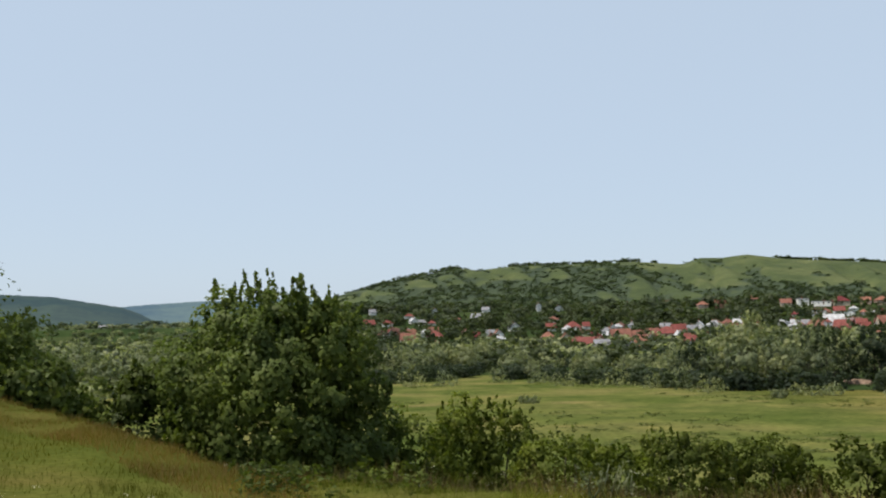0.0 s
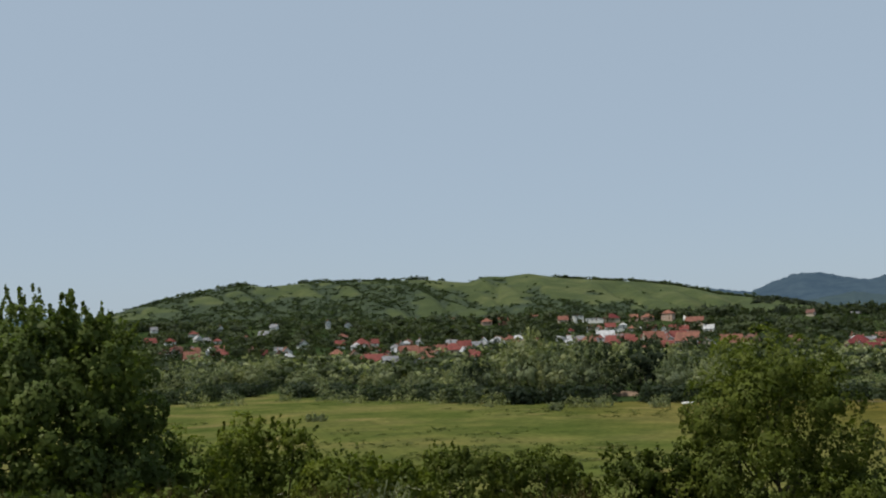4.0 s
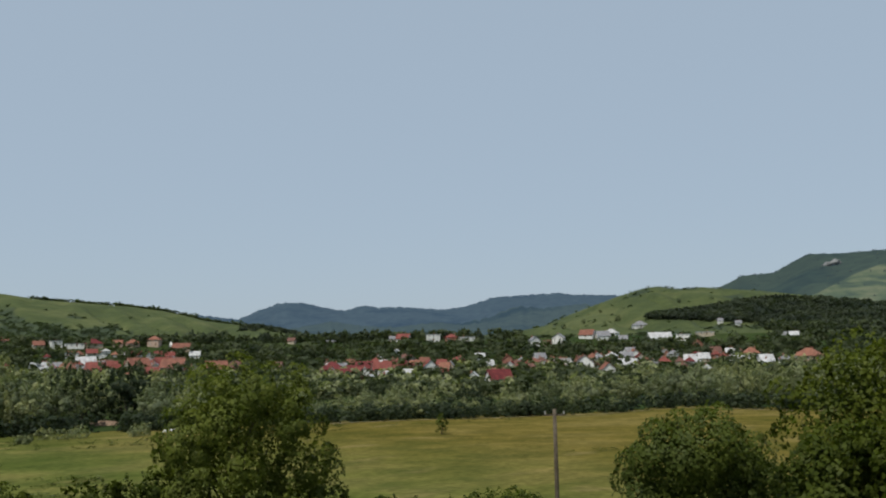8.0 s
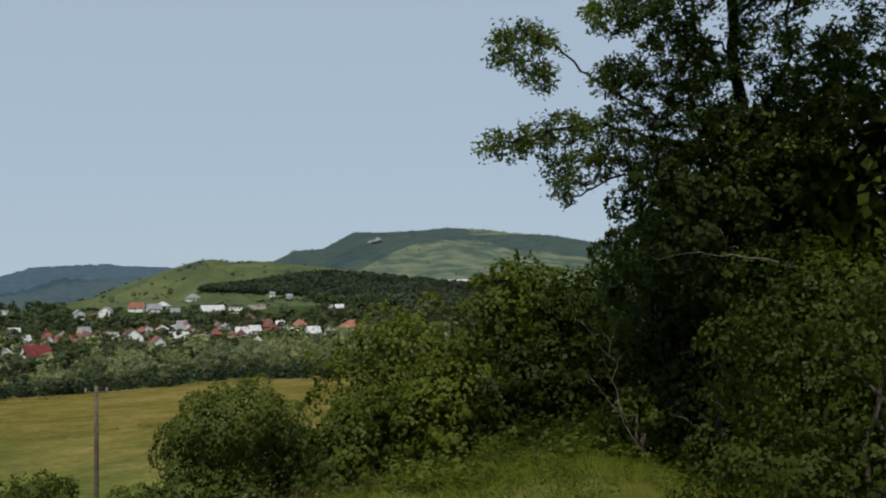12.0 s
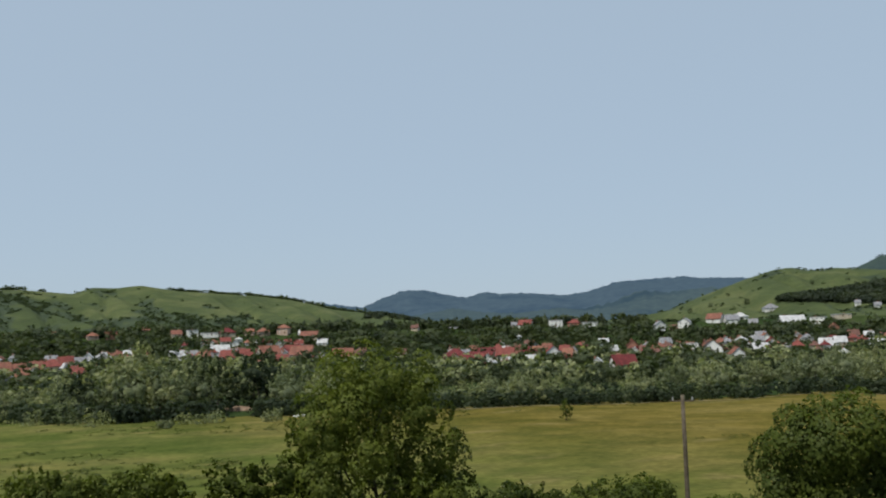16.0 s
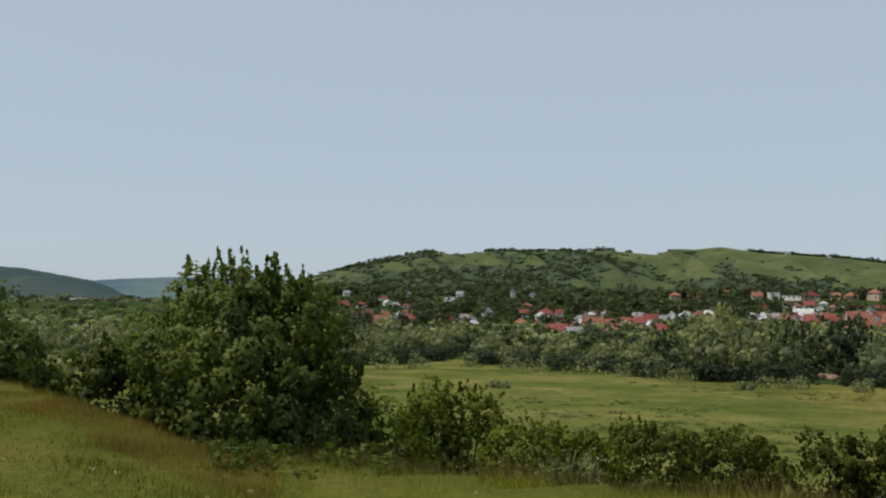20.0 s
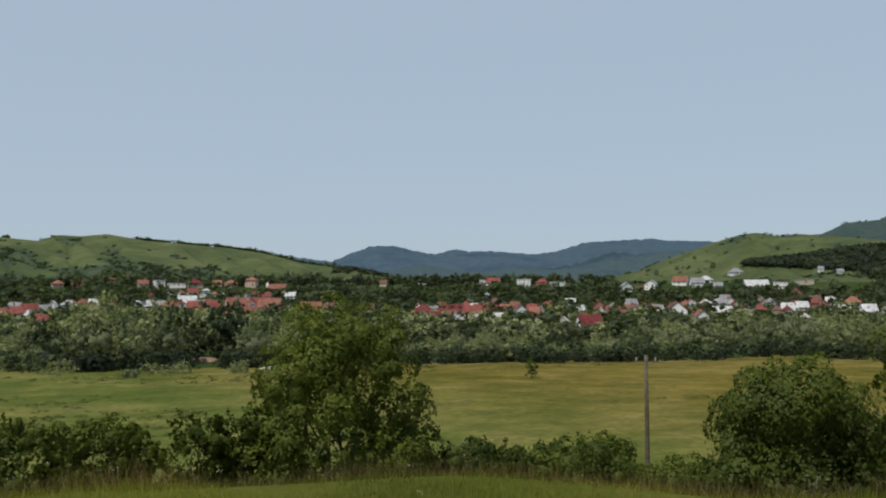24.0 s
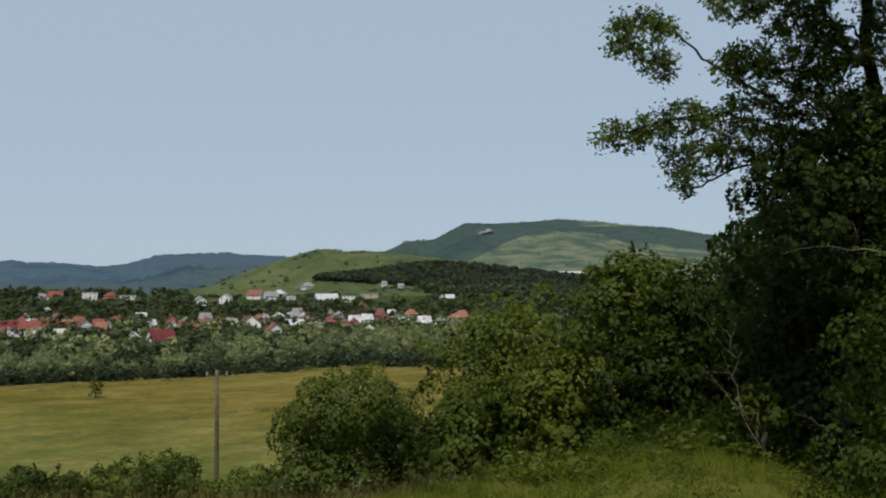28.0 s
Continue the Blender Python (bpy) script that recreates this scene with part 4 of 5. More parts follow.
home(24.1, 0.5, 0.6, "orange", "orange")
home(24.9, 0.48, 0.8, "orange", "orange", "hip")
home(26.1, 0.48, 0.8, "orange", "orange", "hip", "eave", 2)
home(25.2, -0.51, 1.35, "rust", "cream")
home(26.6, -0.45, 1.1, "red", "brick")
home(28.4, -0.27, 0.7, "white", "white")
home(28.3, -0.95, 0.95, "grey", "cream", "gable", "gable")
home(29.6, -0.82, 1.35, "rust", "brick")
home(27.2, -0.62, 1.5, "rust", "cream")
home(30.7, -0.74, 1.2, "brown", "brick", "hip")
home(26.0, -0.95, 0.8, "red", "white")
home(33.1, -0.77, 0.7, "brown", "cream")
home(34.0, 0.3, 0.5, "brown", "cream")
home(37.1, -1.5, 1.9, "crimson", "brick", "hip", "eave", 1, 0.75)
home(37.9, -1.65, 0.75, "red", "white", "gable", "gable")
home(39.4, -1.05, 1.2, "red", "cream")
home(36.4, -1.02, 1.5, "crimson", "brick", "hip")
home(38.3, -0.98, 1.1, "crimson", "cream")
home(39.5, -1.55, 0.8, "white", "white")
home(39.8, -0.83, 0.72, "red", "white")
home(40.0, 0.4, 0.4, "grey", "cream")
home(40.7, 0.4, 0.95, "red", "white")
home(41.0, -1.42, 0.72, "white", "white")
home(42.5, 0.36, 0.95, "white", "white", "flat", "eave", 2)
home(43.6, 0.3, 0.8, "red", "brick", "hip")
home(44.5, 0.29, 1.05, "white", "white", "flat")
home(42.2, -0.96, 1.05, "red", "white", "gable", "gable")
home(43.9, -0.74, 1.05, "red", "cream", "hip")
home(45.3, -0.45, 0.6, "white", "white")
home(44.9, -1.79, 1.05, "white", "white", "gable", "gable")
home(46.4, -1.9, 1.55, "crimson", "white", "gable", "eave", 1, 1.0)
home(47.0, -0.88, 0.72, "red", "brick", "gable", "gable", 2)
home(47.7, -1.0, 0.7, "brown", "cream")
home(48.4, -1.23, 0.85, "brown", "grey", "hip")
home(48.9, -0.54, 0.7, "grey", "white")
home(50.3, -0.9, 1.3, "white", "white", "flat", "eave", 2, 0.6)
home(51.6, -1.13, 1.15, "red", "white", "gable", "gable", 2)
home(52.9, -1.59, 0.85, "rust", "white", "gable", "gable", 2)
home(54.1, -1.14, 1.15, "white", "cream")
home(55.1, -0.92, 0.8, "rust", "brick", "hip")
home(56.2, -0.92, 0.8, "red", "brick", "hip")
home(57.7, -0.81, 0.7, "white", "white")
home(48.6, 0.03, 0.75, "grey", "white", "gable", "gable", 2)
home(50.1, 0.14, 0.85, "grey", "white", "gable", "gable", 2)
home(49.4, 0.03, 0.5, "brown", "cream")
home(51.8, 0.46, 1.05, "rust", "white")
home(52.7, 0.23, 0.95, "grey", "white", "gable", "eave", 2)
home(53.2, 0.57, 0.95, "white", "white", "hip")
home(53.9, 0.22, 0.6, "grey", "cream")
home(54.9, 1.0, 1.0, "grey", "white", "hip", "eave", 1)
home(56.0, 0.2, 1.7, "white", "white", "gable")
home(57.4, 0.19, 0.95, "white", "white", "flat", "eave", 2)
home(58.6, 0.29, 1.1, "white", "cream", "flat")
home(59.5, 1.15, 0.35, "grey", "white")
home(60.5, 1.0, 0.4, "grey", "white")
home(60.3, -0.93, 0.7, "white", "white")
home(61.1, -0.72, 0.95, "orange", "white", "hip", "eave", 2)
home(61.9, -0.93, 0.85, "white", "white")
home(64.2, -0.94, 1.5, "orange", "orange", "hip", "eave", 2)
home(62.9, 0.25, 0.5, "grey", "white")
home(63.5, 0.24, 0.6, "white", "white")
home(15.5, -2.42, 0.6, "grey", "white", "gable", "gable")


# smaller houses and outbuildings between the larger ones
ge = np.random.default_rng(57)
made = 0
ROWS_OF_HOUSES = np.array([(-5, -0.62), (0, -0.7), (5, -0.6), (10, -1.0), (14, -0.9), (19, -0.35), (24, -0.35), (28, -0.75), (36, -1.2), (41, -0.9), (47, -1.1), (52, -0.75), (58, -0.75), (65, -0.85)])
CLUSTERS = ((36, 41.5), (45, 59), (8, 16), (20, 27.5))
while made < 235:
    az = ge.uniform(-5, 64) if ge.uniform() < 0.4 else ge.uniform(*CLUSTERS[int(ge.integers(0, 4))])
    el = float(np.interp(az, ROWS_OF_HOUSES[:, 0], ROWS_OF_HOUSES[:, 1])) + ge.normal() * 0.3
    if 29.5 < az < 35 or not -1.8 < el < 0.3:
        continue
    r = seat(az, el)
    if any(abs(az - a) < 0.45 and abs(r - q) < 12 for a, q, wd in HOMES):
        continue
    home(az, el, ge.uniform(0.38, 0.7), str(ge.choice(["red", "rust", "brown", "grey", "white", "orange", "crimson"], p=[0.2, 0.18, 0.14, 0.16, 0.16, 0.08, 0.08])), str(ge.choice(["white", "cream", "brick", "grey"], p=[0.5, 0.2, 0.15, 0.15])), str(ge.choice(["gable", "hip"])), str(ge.choice(["eave", "gable"])))
    made += 1


def church():
    r = seat(27.4, -0.1)
    p = on_ground(27.4, r)
    ob = thing("church", p, "small white church with a pointed tower", "church", turn=-radians(27.4))
    bm = bmesh.new()
    slab(bm, -4, 9, -4, 4, -1.5, 5.5)
    part("nave", bm, WALLS["cream"], ob)
    q = part("roof", roof_gable(12.6, 8, 5.5, 3.2), ROOFS["rust"], ob)
    q.location.x = 2.5
    bm = bmesh.new()
    slab(bm, -5.7, -3.7, -1.0, 1.0, -1.5, 7.6)
    part("tower", bm, WALLS["white"], ob)
    bm = bmesh.new()
    v = [bm.verts.new(c) for c in ((-5.9, -1.2, 7.6), (-3.5, -1.2, 7.6), (-3.5, 1.2, 7.6), (-5.9, 1.2, 7.6), (-4.7, 0, 10.6))]
    bm.faces.new(v[3::-1])
    for i in range(4):
        bm.faces.new((v[i], v[(i + 1) % 4], v[4]))
    part("spire", bm, WALLS["white"], ob)


church()


def long_hall(name, az, el, r, w, d, h, roof, wall, label):
    """A long low building with a shallow roof."""
    p = at(az, el, r)
    ob = thing(name, p, label, "building", turn=-radians(az) + 0.1)
    bm = bmesh.new()
    slab(bm, -w / 2, w / 2, -d / 2, d / 2, -3, h)
    part("wall", bm, WALLS[wall], ob)
    part("roof", roof_gable(w, d, h, d * 0.16, 0.6), ROOFS[roof], ob)
    for i in range(max(2, int(w / 7))):
        x = w * ((i + 0.5) / max(2, int(w / 7)) - 0.5)
        window(ob, x, -d / 2 - 0.03, h * 0.45, 0)


long_hall("factory_hall", -20.1, -0.15, 900, 22, 14, 3, "grey", "white", "long pale factory hall at the valley's far side")
long_hall("factory_hall", -18.3, -0.2, 930, 12, 10, 4, "grey", "grey", "grey factory annex at the valley's far side")
long_hall("village_hall", 36.8, 0.33, 770, 19, 8, 2.6, "grey", "white", "long low white hall behind the village")
long_hall("farm_hall", 71.0, 1.62, 1330, 42, 16, 4, "white", "white", "long white farm hall below the flat-topped hill")
long_hall("farm_hall", 73.4, 1.66, 1400, 14, 12, 3, "white", "white", "small white farm shed below the flat-topped hill")

# ---- willows along the stream, between the meadow and the village ----
# how high the belt of trees reaches, by bearing
BELT = np.array([(-60, -0.4), (-24, -0.9), (-12, -1.0), (-5, -1.3), (3, -1.2), (7, -1.9), (14, -1.8), (16, -0.8), (20, -0.85), (24, -1.0), (27, -1.5), (30, -1.6), (36, -2.2), (40, -2.0), (46.5, -2.5), (50, -1.9), (54, -1.9), (58, -1.35), (66, -1.2), (110, -1.0)])


def willow_kind(seed, h, w, mat, n, size):
    g = np.random.default_rng(seed)
    ob = thing("willow_tree", (0, 0, -500), "grey-green willow in the belt along the stream", "tree", "trees along the stream")
    P, N = cloud(crown_lobes(w * 0.85, w * 0.85, h * 0.88, 1.3, g, 13, 0.5, 0, 0.7), n, g, 0.85)
    P2, N2 = shoots(crown_lobes(w * 0.85, w * 0.85, h * 0.88, 1.3, np.random.default_rng(seed), 13, 0.5, 0, 0.7), 18, g, h * 0.3, 22)
    P, N = np.concatenate((P, P2)), np.concatenate((N, N2))
    child("crown", quads_mesh("crown", tufts(leaves_at(P, N, size, g, 1.6, 0.35, 0.12)), mat), ob)
    tb = Tubes(5)
    for i in range(3):
        tb.add(bend((g.normal() * 0.2, g.normal() * 0.2, -0.4), (g.normal() * w * 0.2, g.normal() * w * 0.2, h * 0.7), g, 4, 0.1), 0.16, 0.03)
    child("trunk", tb.mesh("trunk", M_BARK), ob)
    return ob


SIZES = [(9, 9), (8, 9), (10, 9), (7, 8), (9, 7.5), (6, 7.5)]
KINDS = [willow_kind(100 + i, h, w, m, 1700, 0.5) for i, ((h, w), m) in enumerate(zip(SIZES, (L_WILLOW, L_WILLOW, L_WILLOW, L_WOOD, L_WILLOW, L_WILLOW)))]
g0 = np.random.default_rng(5)
used = set()
for i in range(270):
    az = -8 + 82 * ((i * 0.618034) % 1) if i > 50 else g0.uniform(-26, -3)
    re = float(verge_r(np.clip(az, -60, 110)))
    row = i % 4
    r = re + (13, 28, 52, 84)[row] + g0.uniform(-4, 14)
    if 22.3 < az < 24.7 and r < re + 44:
        continue
    k = int(g0.choice(6, p=[0.23, 0.2, 0.17, 0.16, 0.12, 0.12]))
    p = on_ground(az, r, 0.3)
    top = float(np.interp(az, BELT[:, 0], BELT[:, 1])) - (g0.uniform(0.8, 2.0) if row == 0 else g0.uniform(0.0, 1.2))
    s = float(np.clip((EYE + r * math.tan(radians(top)) - p.z) / SIZES[k][0], 0.35, 2.0))
    wide = s ** 0.75 * g0.uniform(0.95, 1.25)
    m = Matrix.Translation(p) @ Matrix.Rotation(g0.uniform(0, 6.28), 4, "Z") @ Matrix.Diagonal((wide, wide, s, 1))
    if k in used:
        ob = copy_thing(KINDS[k], m)
    else:
        used.add(k)
        ob = KINDS[k]
    ob.matrix_basis = m

# ---- woods on the hills and trees among the houses ----


def wood(name, label, spots, mat, quads, size, seed):
    """Many far trees gathered in one sheet of foliage. spots: place, width, height."""
    g = np.random.default_rng(seed)
    protos = []
    for i in range(6):
        P, N = cloud(crown_lobes(1, 1, 1, 0, g, 8, 0.45, 0), quads, g, 0.8)
        protos.append(tufts(leaves_at(P, N, size, g, 1.6, 0.4, 0.12)))
    out, ways = [], []
    for (x, y, z, w, h) in spots:
        q = protos[int(g.integers(0, 6))]
        a = g.uniform(0, 6.28)
        c, s = math.cos(a), math.sin(a)
        R = np.array([[c * w, -s * w, 0], [s * w, c * w, 0], [0, 0, h]])
        out.append(q[0] @ R.T + np.array([x, y, z]))
        ways.append(q[1] @ np.array([[c, -s, 0], [s, c, 0], [0, 0, 1]]).T)
    return tagged(new(name, quads_mesh(name, (np.concatenate(out), np.concatenate(ways)), mat)), label, "trees", kind="stuff")


def spot(az, r, w, h):
    p = on_ground(az, r, h * 0.08)
    return (p.x, p.y, p.z, w, h)


def hides(az, r, h):
    """Whether a tree there would stand in front of a house's face."""
    return any(abs(az - a) < wd * 0.45 + 0.2 and -1 < q - r < 12 + 3 * h for a, q, wd in HOMES)


g1 = np.random.default_rng(9)
spots, pale = [], []
while len(pale) < 240:
    az, r = g1.uniform(-27, -7), g1.uniform(230, 620)
    h = g1.uniform(4, 8.5)
    pale.append(spot(az, r, h * g1.uniform(1.0, 1.4), h))
for i in range(420):
    az, r = g1.uniform(-30, -7), g1.uniform(600, 900)
    h = g1.uniform(2.0, 4.5)
    (pale if g1.uniform() < 0.5 else spots).append(spot(az, r, h * g1.uniform(1.2, 1.8), h))
while len(spots) + len(pale) < 4400:
    az, r = g1.uniform(-24, 74), g1.uniform(375, 810)
    if (az < -7 and r > 640) or (48 < az < 62.5 and r > 715):
        continue
    h = g1.uniform(4, 8) if r < 520 else (g1.uniform(2.4, 5) if g1.uniform() < 0.75 else g1.uniform(6, 9)) if r < 660 else g1.uniform(4.5, 10)
    if hides(az, r, h) and g1.uniform() < (0.5 if r < 600 else 0.88):
        continue
    (pale if r < 560 and g1.uniform() < 0.3 else spots).append(spot(az, r, h * g1.uniform(1.0, 1.5), h))
for a, q, wd in HOMES:
    for _ in range(4):
        h = g1.uniform(1.2, 2.6)
        spots.append(spot(a + g1.uniform(-0.75, 0.75) * wd, q - g1.uniform(9, 18), h * 1.35, h))
wood("village_trees", "dark green garden trees between the houses", spots, L_WOOD, 72, 0.27, 1)
wood("orchard_trees", "paler green orchard trees between the houses", pale, L_WILLOW, 90, 0.24, 8)
spots = []
while len(spots) < 520:
    az = g1.uniform(-9, 73)
    r = float(verge_r(az)) + 1 + g1.uniform(0, 110) * g1.uniform(0.0, 1) ** 1.4
    if 22.2 < az < 24.8 and r < float(verge_r(az)) + 46:
        continue
    top = float(np.interp(az, BELT[:, 0], BELT[:, 1])) - g1.uniform(0.6, 1.6)
    h = float(np.clip(EYE + r * math.tan(radians(top)) - ground_z(az, r), 2.0, 5.0))
    spots.append(spot(az, r, h * g1.uniform(1.1, 1.6), h))
wood("streamside_scrub", "dense green scrub under the willows", spots, L_WOOD, 150, 0.16, 4)
spots = []
tries_az, tries_r = g1.uniform(-14, 62, 30000), g1.uniform(772, 1190, 30000)
grown = cover(tries_az, tries_r)
for az, r, k in zip(tries_az, tries_r, grown):
    if len(spots) < 5200 and g1.uniform() < (k ** 2 * (1.0 if az < 42 else 0.6) + (0.008 if az < 42 else 0.016)) and not 34.5 < az < 46.5:
        h = g1.uniform(1.0, 2.8)
        spots.append(spot(az, r, h * g1.uniform(1.4, 2.4), h))
for i in range(170):
    az = g1.choice([g1.uniform(-4, 0.8), g1.uniform(4, 13), g1.uniform(20, 34)], p=[0.2, 0.35, 0.45])
    h = g1.uniform(2.6, 5.0)
    spots.append(spot(az, float(crest_r(az)) - g1.uniform(0, 14), h * 1.8, h))
for i in range(420):
    az = g1.uniform(19.5, 34)
    if noise.noise((az * 0.9, 0, 5)) > -0.25:
        h = g1.uniform(1.5, 3.2)
        spots.append(spot(az, float(crest_r(az)) - g1.uniform(-4, 8), h * 1.9, h))
for i in range(900):
    az, r = g1.uniform(1, 31), g1.uniform(765, 930)
    if noise.noise((r * math.sin(radians(az)) * 0.01, r * math.cos(radians(az)) * 0.01, 5)) > -0.5 + 1.1 * (r - 765) / 165 + 0.1 * g1.normal():
        h = g1.uniform(2.5, 5.5)
        spots.append(spot(az, r, h * g1.uniform(1.3, 1.9), h))
wood("hill_woods", "scrub and woodland on the green hill", spots, L_SCRUB, 40, 0.4, 2)
spots = []
while len(spots) < 2300:
    az = g1.uniform(55.5, 73)
    lo = np.interp(az, [55.5, 58.8, 61.5, 62.6, 68, 73], [1.5, 1.3, 1.1, 0.6, 0.3, 0.1])
    hi = np.interp(az, [55.5, 57, 59.25, 61.3, 62.7, 66, 69.3, 73], [1.65, 1.8, 2.05, 2.4, 2.5, 2.25, 1.85, 1.4])
    e = g1.uniform(lo, hi)
    r = seat(az, e)
    if r > 700:
        h = g1.uniform(4.4, 5.4)
        spots.append(spot(az, r, h * 1.45, h))
while len(spots) < 2440:
    az = g1.uniform(31, 36.4)
    r = g1.uniform(960, 1060)
    spots.append(spot(az, r, 6, g1.uniform(3, 5)))
while len(spots) < 2570:
    az = g1.uniform(26.5, 45.5)
    spots.append(spot(az, g1.uniform(770, 840), g1.uniform(3, 6), g1.uniform(5.5, 10.5)))
wood("pine_plantation", "dark dense plantation across the hill's flank", spots, L_PINE, 56, 0.34, 3)


spots = []
while len(spots) < 620:
    az, r = g1.uniform(-6, 66), g1.uniform(95, 300)
    if r < float(verge_r(az)) - 3 and noise.noise((r * math.sin(radians(az)) * 0.02, r * math.cos(radians(az)) * 0.03, 4)) > (0.05 if az < 27 else 0.25):
        h = g1.uniform(0.15, 0.5)
        spots.append(spot(az, r, h * g1.uniform(2.5, 6), h))
wood("meadow_tussocks", "coarse tussocks in the mown meadow", spots, L_PEAR, 50, 0.2, 12)


def verge_bush(az, el, wide, high, mat=L_WILLOW):
    """A rounded bush at the meadow's edge; wide and high in degrees."""
    r = 13.6 / (math.tan(radians(-el)) - 0.0208)
    r = min(r, float(verge_r(az)) - 7)
    w, h = 1.15 * r * math.tan(radians(wide)), 1.2 * r * math.tan(radians(high))
    shrub("bush", "rounded grey-green bush at the meadow's edge", "bush", on_ground(az, r), w, w, h, mat, 900, 0.35, int(az * 31) + 900, group="bushes on the meadow", stems=2, count=12)


for az, el, wide, high in ((3.3, -3.75, 1.1, 0.8), (5.6, -3.8, 1.1, 0.6), (7.1, -4.0, 1.3, 0.7), (10.2, -4.1, 1.9, 0.8), (13.9, -4.2, 1.3, 1.1), (15.5, -4.45, 1.6, 0.8), (12.4, -4.1, 1.0, 0.7), (19.3, -4.75, 0.6, 0.45),
                           (25.4, -4.65, 1.0, 0.7), (21.8, -4.6, 1.2, 0.6), (20.4, -4.55, 0.8, 0.5), (4.9, -5.0, 0.8, 0.35), (58.0, -4.6, 0.5, 0.4), (0.0, -3.9, 1.2, 0.7), (-2.0, -3.9, 1.4, 0.9)):
    verge_bush(az, el, wide, high)


def earth_bank():
    g = np.random.default_rng(14)
    p = on_ground(23.4, float(verge_r(23.4)) + 40)
    ob = thing("earth_bank", p, "bare reddish earth bank under the willows", "earth bank", turn=-radians(23.4))
    bm = bmesh.new()
    bmesh.ops.create_grid(bm, x_segments=24, y_segments=6, size=1)
    for v in bm.verts:
        k = 1 - abs(v.co.y) ** 2
        v.co = (v.co.x * 4.6, v.co.y * 1.6, 1.5 * k * (1 - v.co.x ** 4) + 0.25 * noise.noise((v.co.x * 5, v.co.y * 4, 2)) - 0.1)
    part("slope", bm, mottled("bare_earth", (0.11, 0.073, 0.048), (0.18, 0.122, 0.082), (0.26, 0.185, 0.13), 0.8, 4.0, bump=0.6), ob)


earth_bank()


def trough(az, el, w):
    r = 13.6 / (math.tan(radians(-el)) - 0.0208)
    ob = thing("concrete_slab", on_ground(az, r), "pale concrete slab lying in the meadow", "concrete slab", turn=0.3)
    child("slab", box_mesh("slab", w, 1.4, 0.45, WALLS["white"]), ob)


trough(27.0, -4.45, 3.2)


def cliff_scar():
    """Pale bare rock on the steep upper slope, standing just proud of it."""
    spots_ = [v.co for v in bpy.data.objects["backdrop_mesa"].data.vertices]
    best = min(spots_, key=lambda c: abs(math.degrees(math.atan2(c.x, c.y)) - 65.7) + abs(math.degrees(math.atan2(c.z - EYE, math.hypot(c.x, c.y))) - 4.3))
    ob = thing("cliff_scar", best, "pale bare rock face on the wooded slope", "rock face", turn=-radians(65.7))
    g = np.random.default_rng(3)
    bm = bmesh.new()
    bmesh.ops.create_icosphere(bm, subdivisions=3, radius=1)
    for v in bm.verts:
        n = noise.noise(v.co * 2.2)
        v.co = (v.co.x * 15 * (1 + 0.5 * n) + v.co.z * 9, v.co.y * 17, v.co.z * 8 * (1 + 0.6 * n))
    part("rock", bm, mottled("pale_rock", (0.11, 0.115, 0.115), (0.16, 0.165, 0.165), (0.22, 0.225, 0.22), 0.05, 0.5, bump=0.7, dist=1.0), ob)


cliff_scar()
spots = []
for v in bpy.data.objects["backdrop_mesa"].data.vertices:
    a, e = math.degrees(math.atan2(v.co.x, v.co.y)), math.degrees(math.atan2(v.co.z - EYE, math.hypot(v.co.x, v.co.y)))
    d = math.hypot(v.co.x, v.co.y)
    if 60 < a < 84 and ((2360 < d < 2402 and g1.uniform() < 0.45) or (d < 2360 and g1.uniform() < 0.035)):
        h = g1.uniform(1.6, 3.6)
        spots.append((v.co.x + g1.normal() * 3, v.co.y + g1.normal() * 3, v.co.z - 1, h * 1.5, h))
# these trees share the mesa's material, so the haze glow is on them too
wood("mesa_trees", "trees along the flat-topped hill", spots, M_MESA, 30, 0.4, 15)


def hill_tree(az, el, h, label):
    r = seat(az, el)
    shrub("hill_tree", label, "tree", on_ground(az, r), h * 0.8, h * 0.8, h, L_WOOD, 700, h * 0.08, int(az * 10), group="single trees on the green hill", dome=0)


for az, el, h in ((53.6, 1.35, 7), (55.3, 1.4, 6), (55.9, 1.4, 7.5), (50.4, 1.0, 5), (51.6, 1.3, 4.5), (52.6, 1.9, 4), (57.2, 2.4, 5), (30.0, 0.7, 9), (24.0, 1.5, 5), (28.6, 1.0, 5)):
    hill_tree(az, el, h, "single dark green tree on the pasture")

def power_pole():
    r = 74.0
    p = on_ground(49.65, r)
    h = EYE + r * math.tan(radians(-3.72)) - p.z
    ob = thing("power_pole", p, "weathered brown wooden power pole with crossarm", "power pole")
    tb = Tubes(10)
    tb.add([(0, 0, -0.5), (0.02, 0, h * 0.5), (0, 0, h)], 0.19, 0.14)
    child("post", tb.mesh("post", M_POLE), ob)
    bm = bmesh.new()
    slab(bm, -0.8, 0.8, -0.05, 0.05, h - 0.5, h - 0.4)
    arm = part("crossarm", bm, M_POLE, ob)
    arm.rotation_euler.z = -radians(50)
    for x, m in ((-0.72, WALLS["grey"]), (0.72, WALLS["grey"])):
        q = child("insulator", box_mesh("insulator", 0.1, 0.1, 0.26, m), arm)
        q.location = (x, 0, h - 0.397)


M_POLE = mottled("grey_timber", (0.06, 0.048, 0.034), (0.09, 0.072, 0.05), (0.12, 0.1, 0.072), 2.0, 20.0, bump=0.5, dist=0.01)
power_pole()
shrub("young_tree", "small lone tree on the meadow", "tree", on_ground(42.9, 198), 2.0, 2.0, 3.6, L_PEAR, 700, 0.3, 91, z0=0.7)

# ---- grass of the near slope ----


